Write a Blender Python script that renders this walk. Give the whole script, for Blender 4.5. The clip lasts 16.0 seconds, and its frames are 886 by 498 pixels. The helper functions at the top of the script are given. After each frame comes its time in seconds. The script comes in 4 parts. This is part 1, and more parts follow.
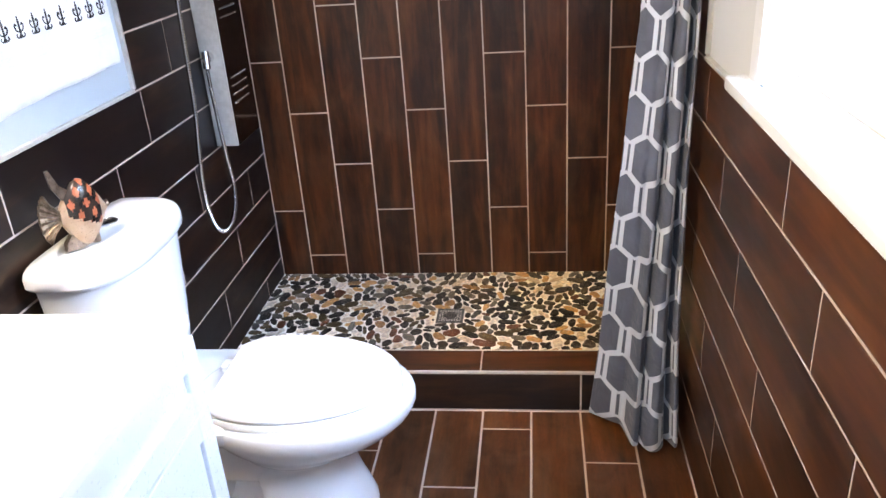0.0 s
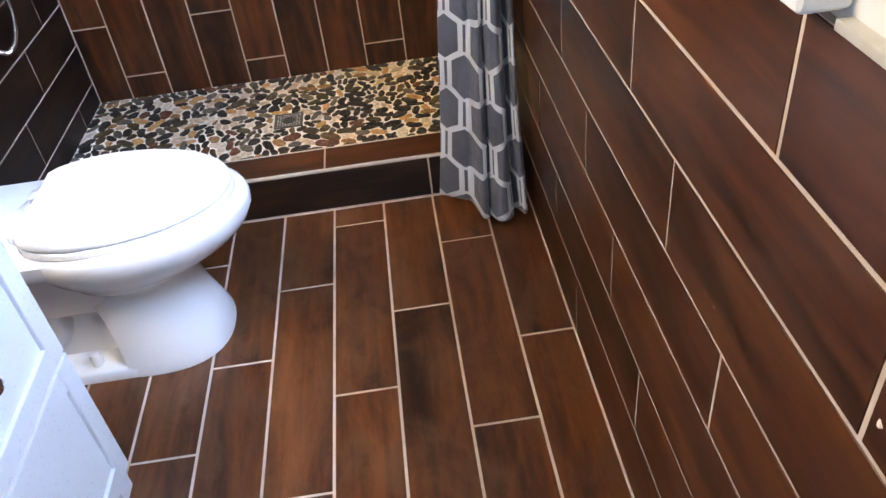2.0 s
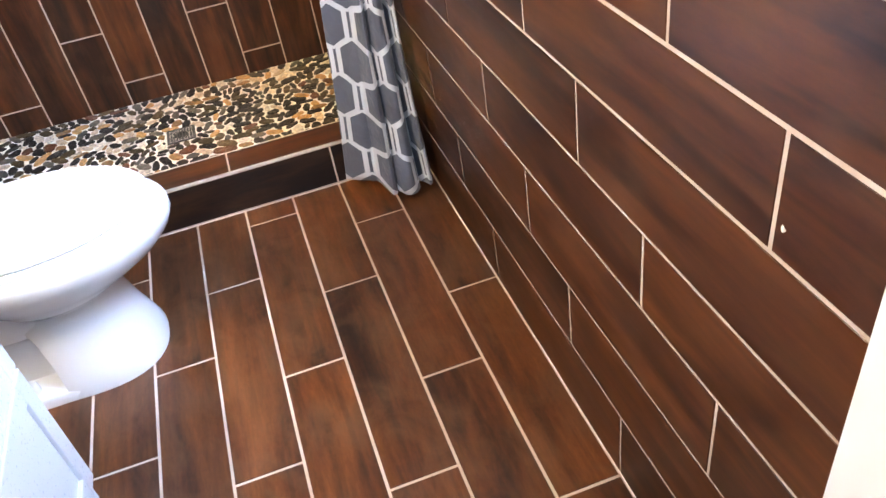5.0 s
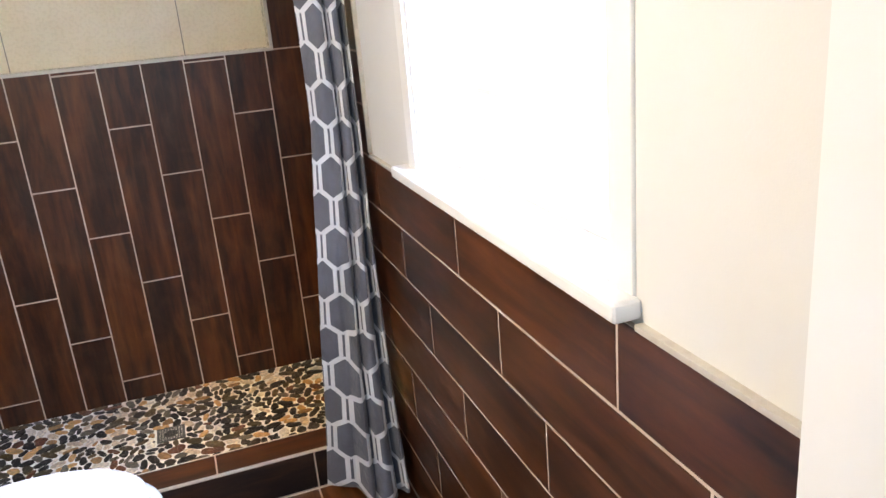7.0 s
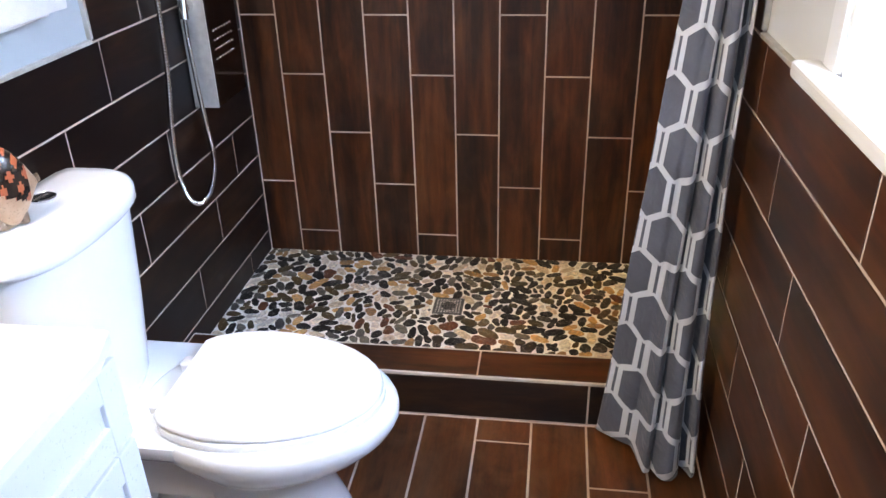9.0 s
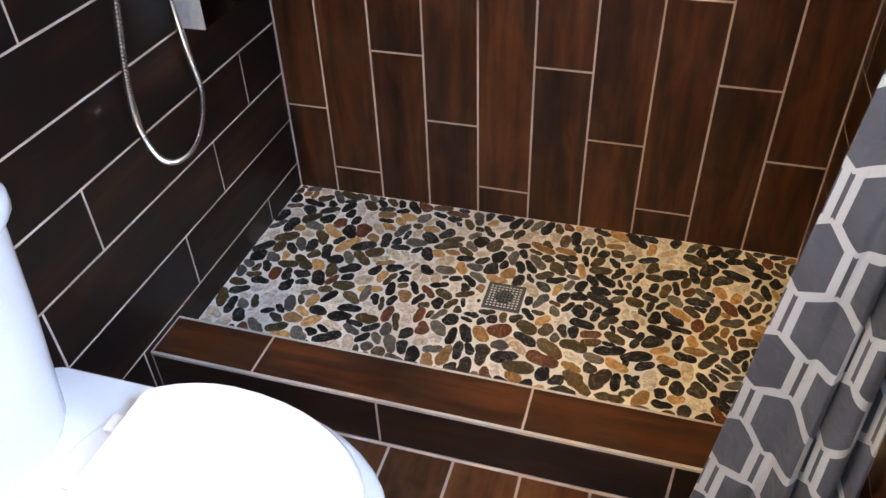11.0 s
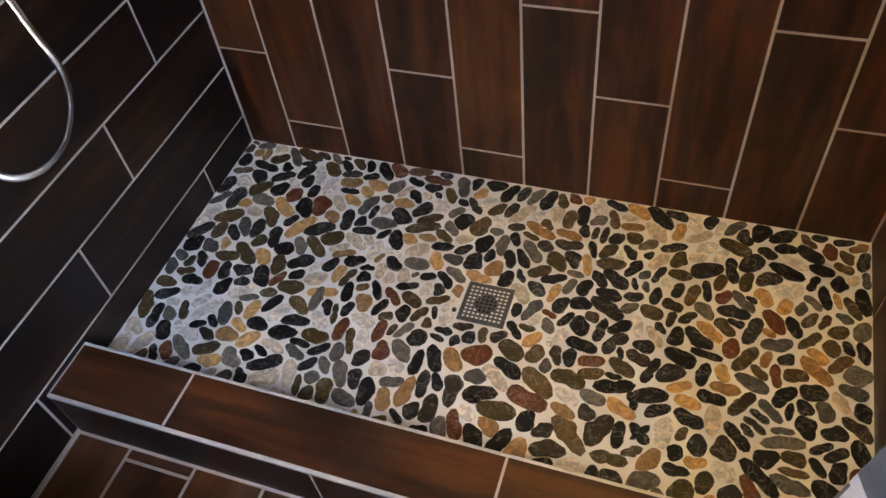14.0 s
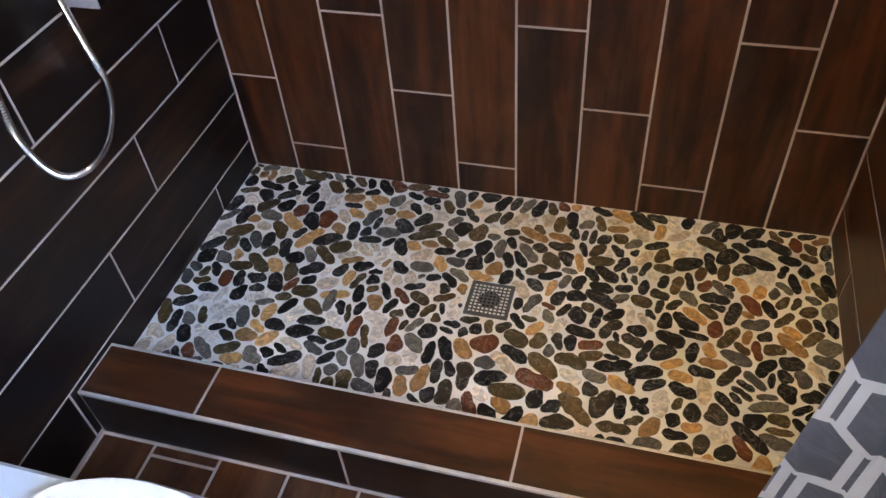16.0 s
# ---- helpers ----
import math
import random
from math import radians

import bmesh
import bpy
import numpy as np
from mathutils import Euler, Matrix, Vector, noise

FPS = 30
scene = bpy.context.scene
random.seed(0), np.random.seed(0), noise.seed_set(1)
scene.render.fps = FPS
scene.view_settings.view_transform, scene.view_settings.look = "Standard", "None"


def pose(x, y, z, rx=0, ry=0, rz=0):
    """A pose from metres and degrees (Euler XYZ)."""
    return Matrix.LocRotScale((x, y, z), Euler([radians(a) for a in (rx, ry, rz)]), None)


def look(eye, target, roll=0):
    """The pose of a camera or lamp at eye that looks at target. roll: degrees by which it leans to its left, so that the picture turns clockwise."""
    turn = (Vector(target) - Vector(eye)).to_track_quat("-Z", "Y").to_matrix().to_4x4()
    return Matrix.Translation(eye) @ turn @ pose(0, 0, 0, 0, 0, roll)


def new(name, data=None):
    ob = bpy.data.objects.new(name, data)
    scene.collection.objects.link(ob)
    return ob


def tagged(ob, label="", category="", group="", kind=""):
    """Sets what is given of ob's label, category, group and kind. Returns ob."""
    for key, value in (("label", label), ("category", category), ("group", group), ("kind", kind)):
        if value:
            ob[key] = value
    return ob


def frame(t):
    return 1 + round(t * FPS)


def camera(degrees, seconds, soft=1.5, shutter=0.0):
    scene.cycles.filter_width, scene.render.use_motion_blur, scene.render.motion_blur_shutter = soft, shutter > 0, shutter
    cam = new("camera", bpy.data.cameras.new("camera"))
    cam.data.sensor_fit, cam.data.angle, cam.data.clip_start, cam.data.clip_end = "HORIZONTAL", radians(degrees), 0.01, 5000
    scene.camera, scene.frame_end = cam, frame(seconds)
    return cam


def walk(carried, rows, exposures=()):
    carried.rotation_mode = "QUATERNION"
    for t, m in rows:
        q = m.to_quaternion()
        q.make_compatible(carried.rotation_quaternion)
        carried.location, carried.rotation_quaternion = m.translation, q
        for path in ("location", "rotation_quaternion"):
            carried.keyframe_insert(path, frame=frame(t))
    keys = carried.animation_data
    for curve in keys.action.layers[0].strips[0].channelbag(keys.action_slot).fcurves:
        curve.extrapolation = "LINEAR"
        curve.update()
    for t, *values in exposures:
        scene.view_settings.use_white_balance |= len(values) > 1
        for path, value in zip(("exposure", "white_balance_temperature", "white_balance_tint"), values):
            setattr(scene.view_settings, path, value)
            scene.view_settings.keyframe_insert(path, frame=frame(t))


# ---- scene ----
cam = camera(59.3, 16.0)
PATH = [
    (0, (1.092, -2.92, 1.545), (0.85, -1.119, 0.71), -4.0),
    (0.5, (1.1, -2.894, 1.492), (0.876, -1.166, 0.511), -5.0),
    (1, (1.122, -2.881, 1.457), (0.972, -1.21, 0.369), -5.6),
    (1.5, (1.147, -2.88, 1.428), (1.08, -1.254, 0.264), -6.5),
    (2, (1.17, -2.881, 1.394), (1.218, -1.314, 0.153), -7.2),
    (2.5, (1.186, -2.89, 1.374), (1.319, -1.365, 0.087), -8.8),
    (3, (1.19, -2.891, 1.36), (1.352, -1.386, 0.052), -10.1),
    (5.3, (1.03, -3.047, 1.398), (1.418, -1.507, 0.183), -8.7),
    (5.5, (1.019, -3.066, 1.431), (1.459, -1.48, 0.294), -7.7),
    (6, (0.993, -3.108, 1.486), (1.481, -1.42, 0.529), -7.0),
    (6.5, (0.984, -3.146, 1.546), (1.555, -1.378, 0.806), -6.0),
    (7, (0.97, -3.17, 1.582), (1.567, -1.368, 0.951), -5.0),
    (7.5, (1.018, -3.105, 1.569), (1.453, -1.287, 0.858), -5.5),
    (8, (1.119, -2.986, 1.551), (1.22, -1.139, 0.79), -3.4),
    (8.5, (1.134, -2.84, 1.515), (0.95, -1.035, 0.674), -3.7),
    (9, (1.09, -2.627, 1.498), (0.823, -0.875, 0.572), -1.6),
    (9.2, (1.062, -2.564, 1.493), (0.792, -0.826, 0.541), -0.3),
    (11.3, (1.079, -1.747, 1.485), (0.592, -0.308, 0.184), -3.0),
    (11.5, (1.049, -1.664, 1.482), (0.572, -0.25, 0.15), -3.8),
    (12, (1.034, -1.544, 1.466), (0.596, -0.187, 0.063), -4.4),
    (12.5, (1.05, -1.41, 1.444), (0.536, -0.13, -0.004), -7.4),
    (13, (1.108, -1.287, 1.424), (0.582, -0.096, -0.094), -9.1),
    (13.5, (1.112, -1.264, 1.42), (0.597, -0.087, -0.112), -7.9),
    (14, (1.1, -1.285, 1.429), (0.558, -0.106, -0.093), -8.2),
    (14.5, (1.097, -1.328, 1.433), (0.578, -0.126, -0.078), -6.8),
    (15, (1.083, -1.398, 1.433), (0.631, -0.163, -0.075), -5.1),
    (15.5, (1.055, -1.477, 1.436), (0.592, -0.182, -0.016), -5.6),
    (16, (1.046, -1.507, 1.444), (0.592, -0.174, 0.024), -5.2),
]
walk(cam, [(t, look(eye, target, roll)) for t, eye, target, roll in PATH], exposures=[(0.0, 0.15, 6350, 10), (1.0, -0.32, 6300, 10), (1.5, -0.26, 6200, 10), (2.0, 0.02, 6250, 10), (3.2, 0.55, 6301, 10), (5.5, 0.66, 6340, 10), (6.5, 0.38, 6380, 10), (7.0, 0.0, 6320, 10), (7.5, -0.66, 6200, 10), (8.0, -0.74, 6220, 10), (8.5, -0.52, 6330, 10), (9.0, -0.12, 6350, 10), (11.5, -0.24, 6700, 10), (13.5, -0.46, 6550, 10), (14.5, -0.42, 6250, 10), (16.0, -0.36, 6000, 10)])
W = 1.515           # room width: left tiled wall at x = 0, right tiled wall at x = W, shower back wall at y = 0
H = 2.42            # ceiling
BACK = -3.42        # entrance wall
P = 0.1555          # tile pitch across
random.seed(7)
rng = np.random.RandomState(11)

# ---- world, lamps ----
world = bpy.data.worlds.new("world")
scene.world = world
world.use_nodes = True
wn = world.node_tree.nodes
sky = wn.new("ShaderNodeTexSky")
sky.sky_type, sky.sun_disc, sky.sun_elevation, sky.sun_rotation = "NISHITA", False, radians(42), radians(250)
world.node_tree.links.new(sky.outputs[0], wn["Background"].inputs[0])
wn["Background"].inputs[1].default_value = 0.1


def area_lamp(name, m, sx, sy, watts, colour):
    lamp = bpy.data.lights.new(name, "AREA")
    lamp.shape, lamp.size, lamp.size_y, lamp.energy, lamp.color = "RECTANGLE", sx, sy, watts, colour
    ob = new(name, lamp)
    ob.matrix_world = m
    return ob


area_lamp("window_daylight", look((W + 1.0, -2.45, 2.85), (0.38, -1.0, 0.1)), 2.0, 1.8, 560, (0.53, 0.67, 1.0))
area_lamp("hall_daylight", look((0.75, -5.2, 1.75), (0.75, -3.0, 1.0)), 1.4, 1.5, 24, (0.56, 0.77, 1.0))
area_lamp("vanity_lamp_glow", look((0.155, -2.12, 1.98), (1.2, -1.75, 0.6)), 0.52, 0.10, 39, (1.0, 0.79, 0.555))
spot = bpy.data.lights.new("shower_downlight_glow", "SPOT")
spot.energy, spot.color, spot.spot_size, spot.spot_blend, spot.shadow_soft_size = 106, (1.0, 0.60, 0.17), radians(38), 1.0, 0.05
new("shower_downlight_glow", spot).matrix_world = look((1.14, -0.45, H - 0.035), (1.17, -0.36, 0))


# ---- materials ----
def material(name, colour=(0.8, 0.8, 0.8), rough=0.5, metal=0.0):
    m = bpy.data.materials.new(name)
    m.use_nodes = True
    b = m.node_tree.nodes["Principled BSDF"]
    b.inputs["Base Color"].default_value = (*colour, 1)
    b.inputs["Roughness"].default_value = rough
    b.inputs["Metallic"].default_value = metal
    return m


def node(m, kind, **values):
    n = m.node_tree.nodes.new(kind)
    for key, value in values.items():
        n.inputs[key.replace("_", " ")].default_value = value
    return n


def link(m, a, b):
    m.node_tree.links.new(a, b)


def shader(m):
    return m.node_tree.nodes["Principled BSDF"]


def ramp(m, stops, constant=False):
    n = m.node_tree.nodes.new("ShaderNodeValToRGB")
    if constant:
        n.color_ramp.interpolation = "CONSTANT"
    first, last = n.color_ramp.elements[0], n.color_ramp.elements[1]
    last.position, last.color = stops[-1][0], (*stops[-1][1], 1)
    first.position, first.color = stops[0][0], (*stops[0][1], 1)
    for at, c in stops[1:-1]:
        n.color_ramp.elements.new(at).color = (*c, 1)
    return n


def math_node(m, op, a, b=None, c=None):
    n = m.node_tree.nodes.new("ShaderNodeMath")
    n.operation = op
    for socket, v in zip(n.inputs, (a, b, c)):
        if v is None:
            continue
        if isinstance(v, (int, float)):
            socket.default_value = v
        else:
            link(m, v, socket)
    return n.outputs[0]


def add_bump(m, height, strength, distance=0.002):
    n = node(m, "ShaderNodeBump", Strength=strength, Distance=distance)
    link(m, height, n.inputs["Height"])
    link(m, n.outputs[0], shader(m).inputs["Normal"])


def mottled(name, c1, c2, rough, scale, bump=0.1, fine=220.0, metal=0.0):
    """A surface with slow stains between two colours and a fine relief."""
    m = material(name, c1, rough, metal)
    tc = m.node_tree.nodes.new("ShaderNodeTexCoord")
    a = node(m, "ShaderNodeTexNoise", Scale=scale, Detail=4.0)
    f = node(m, "ShaderNodeTexNoise", Scale=fine, Detail=2.0)
    link(m, tc.outputs["Object"], a.inputs["Vector"])
    link(m, tc.outputs["Object"], f.inputs["Vector"])
    r = ramp(m, [(0.35, c1), (0.7, c2)])
    link(m, a.outputs[0], r.inputs[0])
    link(m, r.outputs[0], shader(m).inputs["Base Color"])
    rr = math_node(m, "MULTIPLY_ADD", f.outputs[0], 0.16, rough - 0.08)
    link(m, rr, shader(m).inputs["Roughness"])
    add_bump(m, f.outputs[0], bump)
    return m


def wood_tile_material(name, wear_shade, tint=(1.0, 1.0, 1.0)):
    """Glazed porcelain planks printed with dark, reddish wood grain; the grain runs along each tile's own x."""
    m = material(name, (0.06, 0.02, 0.008), 0.3)
    tc = m.node_tree.nodes.new("ShaderNodeTexCoord")
    info = m.node_tree.nodes.new("ShaderNodeObjectInfo")
    shift = node(m, "ShaderNodeVectorMath")
    shift.operation = "ADD"
    link(m, tc.outputs["Object"], shift.inputs[0])
    cm = m.node_tree.nodes.new("ShaderNodeCombineXYZ")
    for k, mul in enumerate((7.0, 19.0, 11.0)):
        link(m, math_node(m, "MULTIPLY", info.outputs["Random"], mul), cm.inputs[k])
    link(m, cm.outputs[0], shift.inputs[1])

    def noise(stretch, scale, detail, twist):
        mp = node(m, "ShaderNodeMapping")
        mp.inputs["Scale"].default_value = stretch
        link(m, shift.outputs[0], mp.inputs["Vector"])
        n = node(m, "ShaderNodeTexNoise", Scale=scale, Detail=detail, Roughness=0.55, Distortion=twist)
        link(m, mp.outputs[0], n.inputs["Vector"])
        return n.outputs[0]

    grain = noise((1.5, 17.0, 17.0), 1.5, 4.0, 0.9)
    slow = noise((1.3, 6.0, 6.0), 1.4, 3.0, 1.2)
    cloud = noise((1.0, 1.7, 1.7), 6.5, 8.0, 0.9)
    fleck = noise((1.0, 2.6, 2.6), 34.0, 3.0, 0.8)
    f = math_node(m, "MULTIPLY_ADD", grain, 0.58, math_node(m, "MULTIPLY", slow, 0.82))
    # above 0: dustier and lighter; below 0: shade put into the tone
    f = math_node(m, "ADD", f, math_node(m, "MULTIPLY_ADD", info.outputs["Random"], 0.12, -0.308 + 0.098 * wear_shade))
    f = math_node(m, "ADD", f, math_node(m, "MULTIPLY_ADD", fleck, 0.12 + 0.10 * max(0.0, wear_shade), -0.06 - 0.05 * max(0.0, wear_shade)))
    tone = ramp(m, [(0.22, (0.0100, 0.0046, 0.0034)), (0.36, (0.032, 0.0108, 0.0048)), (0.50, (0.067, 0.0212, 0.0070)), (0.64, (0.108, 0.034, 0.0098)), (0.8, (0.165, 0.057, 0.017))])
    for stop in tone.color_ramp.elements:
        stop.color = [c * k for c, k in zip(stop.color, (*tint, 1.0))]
    link(m, f, tone.inputs[0])
    haze = m.node_tree.nodes.new("ShaderNodeMapRange")
    haze.inputs["From Min"].default_value, haze.inputs["From Max"].default_value = 0.43, 0.74
    haze.inputs["To Max"].default_value = max(0.02, 0.15 + 0.22 * wear_shade)
    link(m, cloud, haze.inputs["Value"])
    mix = m.node_tree.nodes.new("ShaderNodeMix")
    mix.data_type = "RGBA"
    link(m, haze.outputs[0], mix.inputs["Factor"])
    link(m, tone.outputs[0], mix.inputs["A"])
    mix.inputs["B"].default_value = (0.19, 0.105, 0.055, 1)
    link(m, mix.outputs["Result"], shader(m).inputs["Base Color"])
    shader(m).inputs["Specular IOR Level"].default_value = 0.42
    link(m, math_node(m, "MAXIMUM", math_node(m, "MULTIPLY_ADD", cloud, 0.24, 0.22), 0.29), shader(m).inputs["Roughness"])
    return m


def pebble_material(joined):
    """Flat-cut river stones: black, grey, olive, tan, cream and rust, each with faint veins."""
    m = material("pebble_bed" if joined else "pebble", (0.2, 0.2, 0.2), 0.34)
    if joined:
        pick = m.node_tree.nodes.new("ShaderNodeNewGeometry").outputs["Random Per Island"]
    else:
        pick = m.node_tree.nodes.new("ShaderNodeObjectInfo").outputs["Random"]
    r = ramp(m, [(0.0, (0.007, 0.0073, 0.008)), (0.22, (0.017, 0.017, 0.0165)), (0.31, (0.036, 0.028, 0.019)), (0.37, (0.085, 0.054, 0.018)),
                 (0.42, (0.115, 0.075, 0.030)), (0.46, (0.085, 0.082, 0.078)), (0.51, (0.009, 0.0095, 0.011)), (0.59, (0.32, 0.18, 0.066)), (0.64, (0.135, 0.045, 0.018)),
                 (0.67, (0.70, 0.65, 0.58)), (0.75, (0.54, 0.32, 0.12)), (0.80, (0.60, 0.51, 0.39)), (0.865, (0.065, 0.048, 0.020)), (0.94, (0.14, 0.125, 0.105))], True)
    link(m, pick, r.inputs[0])
    tc = m.node_tree.nodes.new("ShaderNodeTexCoord")
    shift = node(m, "ShaderNodeVectorMath")
    shift.operation = "ADD"
    link(m, tc.outputs["Object"], shift.inputs[0])
    link(m, math_node(m, "MULTIPLY", pick, 17.0), shift.inputs[1])
    a = node(m, "ShaderNodeTexNoise", Scale=38.0, Detail=6.0, Distortion=2.4)
    v = node(m, "ShaderNodeTexNoise", Scale=24.0, Detail=3.0, Distortion=2.2)
    link(m, shift.outputs[0], a.inputs["Vector"])
    link(m, shift.outputs[0], v.inputs["Vector"])
    thin = math_node(m, "LESS_THAN", math_node(m, "ABSOLUTE", math_node(m, "SUBTRACT", v.outputs[0], 0.56)), 0.016)
    blot = math_node(m, "GREATER_THAN", v.outputs[0], 0.66)
    veins = math_node(m, "MAXIMUM", thin, blot)
    tone = ramp(m, [(0.34, (0.62, 0.61, 0.60)), (0.52, (0.95, 0.93, 0.90)), (0.68, (1.45, 1.33, 1.15))])
    link(m, a.outputs[0], tone.inputs[0])
    mul = m.node_tree.nodes.new("ShaderNodeMix")
    mul.data_type, mul.blend_type = "RGBA", "MULTIPLY"
    mul.inputs["Factor"].default_value = 1.0
    link(m, r.outputs[0], mul.inputs["A"])
    link(m, tone.outputs[0], mul.inputs["B"])
    mix = m.node_tree.nodes.new("ShaderNodeMix")
    mix.data_type = "RGBA"
    link(m, math_node(m, "MULTIPLY", veins, 0.22), mix.inputs["Factor"])
    link(m, mul.outputs["Result"], mix.inputs["A"])
    mix.inputs["B"].default_value = (0.5, 0.46, 0.4, 1)
    link(m, mix.outputs["Result"], shader(m).inputs["Base Color"])
    link(m, math_node(m, "MULTIPLY_ADD", a.outputs[0], 0.25, 0.2), shader(m).inputs["Roughness"])
    shader(m).inputs["Specular IOR Level"].default_value = 0.36
    add_bump(m, a.outputs[0], 0.12, 0.001)
    return m


def curtain_material():
    """Slate fabric printed with light outlined hexagons, by the cloth's own metres (UV)."""
    m = material("curtain_fabric", (0.1, 0.1, 0.12), 0.62)
    uv = m.node_tree.nodes.new("ShaderNodeUVMap")
    sep = m.node_tree.nodes.new("ShaderNodeSeparateXYZ")
    link(m, uv.outputs[0], sep.inputs[0])
    wide, tall = 0.097, 0.108          # a cell's width; its height between slanted sides' middles
    x = math_node(m, "MULTIPLY", sep.outputs[0], 1 / wide)
    y = math_node(m, "MULTIPLY", sep.outputs[1], 0.866 * 2 / (2 * tall * 0.866) * 0.866)

    def cell(off):
        cx = math_node(m, "SUBTRACT", math_node(m, "FLOORED_MODULO", math_node(m, "ADD", x, off), 1.0), 0.5)
        cy = math_node(m, "SUBTRACT", math_node(m, "FLOORED_MODULO", math_node(m, "ADD", y, off * 1.7320508), 1.7320508), 0.8660254)
        ax, ay = math_node(m, "ABSOLUTE", cx), math_node(m, "ABSOLUTE", cy)
        slant = math_node(m, "ADD", math_node(m, "MULTIPLY", ax, 0.5), math_node(m, "MULTIPLY", ay, 0.8660254))
        return ax, math_node(m, "MAXIMUM", ax, slant), slant

    (ax1, d1, s1), (ax2, d2, s2) = cell(0.0), cell(0.5)
    first = math_node(m, "LESS_THAN", d1, d2)
    other = math_node(m, "SUBTRACT", 1.0, first)
    slant = math_node(m, "ADD", math_node(m, "MULTIPLY", first, s1), math_node(m, "MULTIPLY", other, s2))
    ax = math_node(m, "ADD", math_node(m, "MULTIPLY", first, ax1), math_node(m, "MULTIPLY", other, ax2))
    line = math_node(m, "MAXIMUM", math_node(m, "GREATER_THAN", slant, 0.434), math_node(m, "GREATER_THAN", ax, 0.340))
    gap = math_node(m, "GREATER_THAN", ax, 0.464)
    band = math_node(m, "MULTIPLY", line, math_node(m, "SUBTRACT", 1.0, gap))
    tc = m.node_tree.nodes.new("ShaderNodeTexCoord")
    weave = node(m, "ShaderNodeTexNoise", Scale=900.0, Detail=2.0)
    blot = node(m, "ShaderNodeTexNoise", Scale=9.0, Detail=4.0)
    link(m, tc.outputs["Object"], weave.inputs["Vector"])
    link(m, tc.outputs["Object"], blot.inputs["Vector"])
    dark = ramp(m, [(0.3, (0.078, 0.085, 0.112)), (0.7, (0.115, 0.123, 0.158))])
    link(m, blot.outputs[0], dark.inputs[0])
    mix = m.node_tree.nodes.new("ShaderNodeMix")
    mix.data_type = "RGBA"
    link(m, band, mix.inputs["Factor"])
    link(m, dark.outputs[0], mix.inputs["A"])
    mix.inputs["B"].default_value = (0.60, 0.62, 0.66, 1)
    link(m, mix.outputs["Result"], shader(m).inputs["Base Color"])
    shader(m).inputs["Sheen Weight"].default_value = 0.2
    crumple = node(m, "ShaderNodeTexNoise", Scale=26.0, Detail=2.0, Distortion=0.8)
    link(m, tc.outputs["Object"], crumple.inputs["Vector"])
    add_bump(m, math_node(m, "MULTIPLY_ADD", weave.outputs[0], 0.02, crumple.outputs[0]), 0.55, 0.010)
    return m


# last one: same planks with shade and blue daylight put into the colour
WOOD, WOODFLOOR, WOODSHADE = wood_tile_material("wood_tile", 0.0), wood_tile_material("wood_floor_tile", 1.0), wood_tile_material("shaded_wood_tile", -2.1, (0.62, 0.86, 1.15))
GROUT = mottled("tile_grout", (0.50, 0.405, 0.335), (0.63, 0.53, 0.455), 0.8, 9.0, 0.3)
BED = mottled("pebble_grout", (0.74, 0.70, 0.64), (0.88, 0.85, 0.81), 0.75, 7.0, 0.35, 300.0)
PAINT = mottled("wall_paint", (0.73, 0.74, 0.735), (0.77, 0.78, 0.775), 0.6, 3.0, 0.12, 260.0)
# same paint for the left wall, blue daylight and dimness put into its colour
PAINTDAYLIT = mottled("daylit_wall_paint", (0.50, 0.55, 0.57), (0.54, 0.59, 0.61), 0.6, 3.0, 0.12, 260.0)
CEIL = mottled("ceiling_paint", (0.78, 0.77, 0.74), (0.82, 0.81, 0.78), 0.8, 3.0, 0.1)
WHITE = mottled("white_trim_paint", (0.84, 0.85, 0.855), (0.87, 0.88, 0.885), 0.32, 5.0, 0.05, 120.0)
CABINET = mottled("white_cabinet_paint", (0.70, 0.73, 0.76), (0.73, 0.76, 0.79), 0.3, 5.0, 0.03, 150.0)
MARBLE = mottled("white_vanity_top", (0.82, 0.82, 0.81), (0.85, 0.85, 0.84), 0.14, 4.0, 0.01)
PORCELAIN = mottled("white_porcelain", (0.83, 0.84, 0.85), (0.85, 0.86, 0.87), 0.12, 3.0, 0.005, 60.0)
SEATW = mottled("white_plastic", (0.83, 0.83, 0.83), (0.85, 0.85, 0.85), 0.25, 3.0, 0.01, 80.0)
CHROME = mottled("chrome", (0.72, 0.72, 0.74), (0.78, 0.78, 0.8), 0.12, 30.0, 0.02, 200.0, 1.0)
STEEL = mottled("brushed_steel", (0.42, 0.41, 0.40), (0.52, 0.51, 0.5), 0.32, 40.0, 0.15, 500.0, 1.0)
DARKSTEEL = mottled("polished_dark_steel", (0.10, 0.095, 0.09), (0.13, 0.12, 0.115), 0.12, 20.0, 0.02, 200.0, 1.0)
STRIP = mottled("edge_strip_satin", (0.56, 0.53, 0.47), (0.64, 0.61, 0.55), 0.34, 40.0, 0.05, 300.0, 0.15)
NICHE = mottled("cream_tile", (0.78, 0.69, 0.48), (0.83, 0.75, 0.56), 0.28, 6.0, 0.04, 90.0)
TOWEL = mottled("white_terry", (0.80, 0.80, 0.79), (0.85, 0.85, 0.84), 0.95, 30.0, 1.0, 420.0)
SATIN = mottled("satin_steel", (0.50, 0.50, 0.49), (0.60, 0.60, 0.59), 0.4, 60.0, 0.05, 300.0, 0.35)
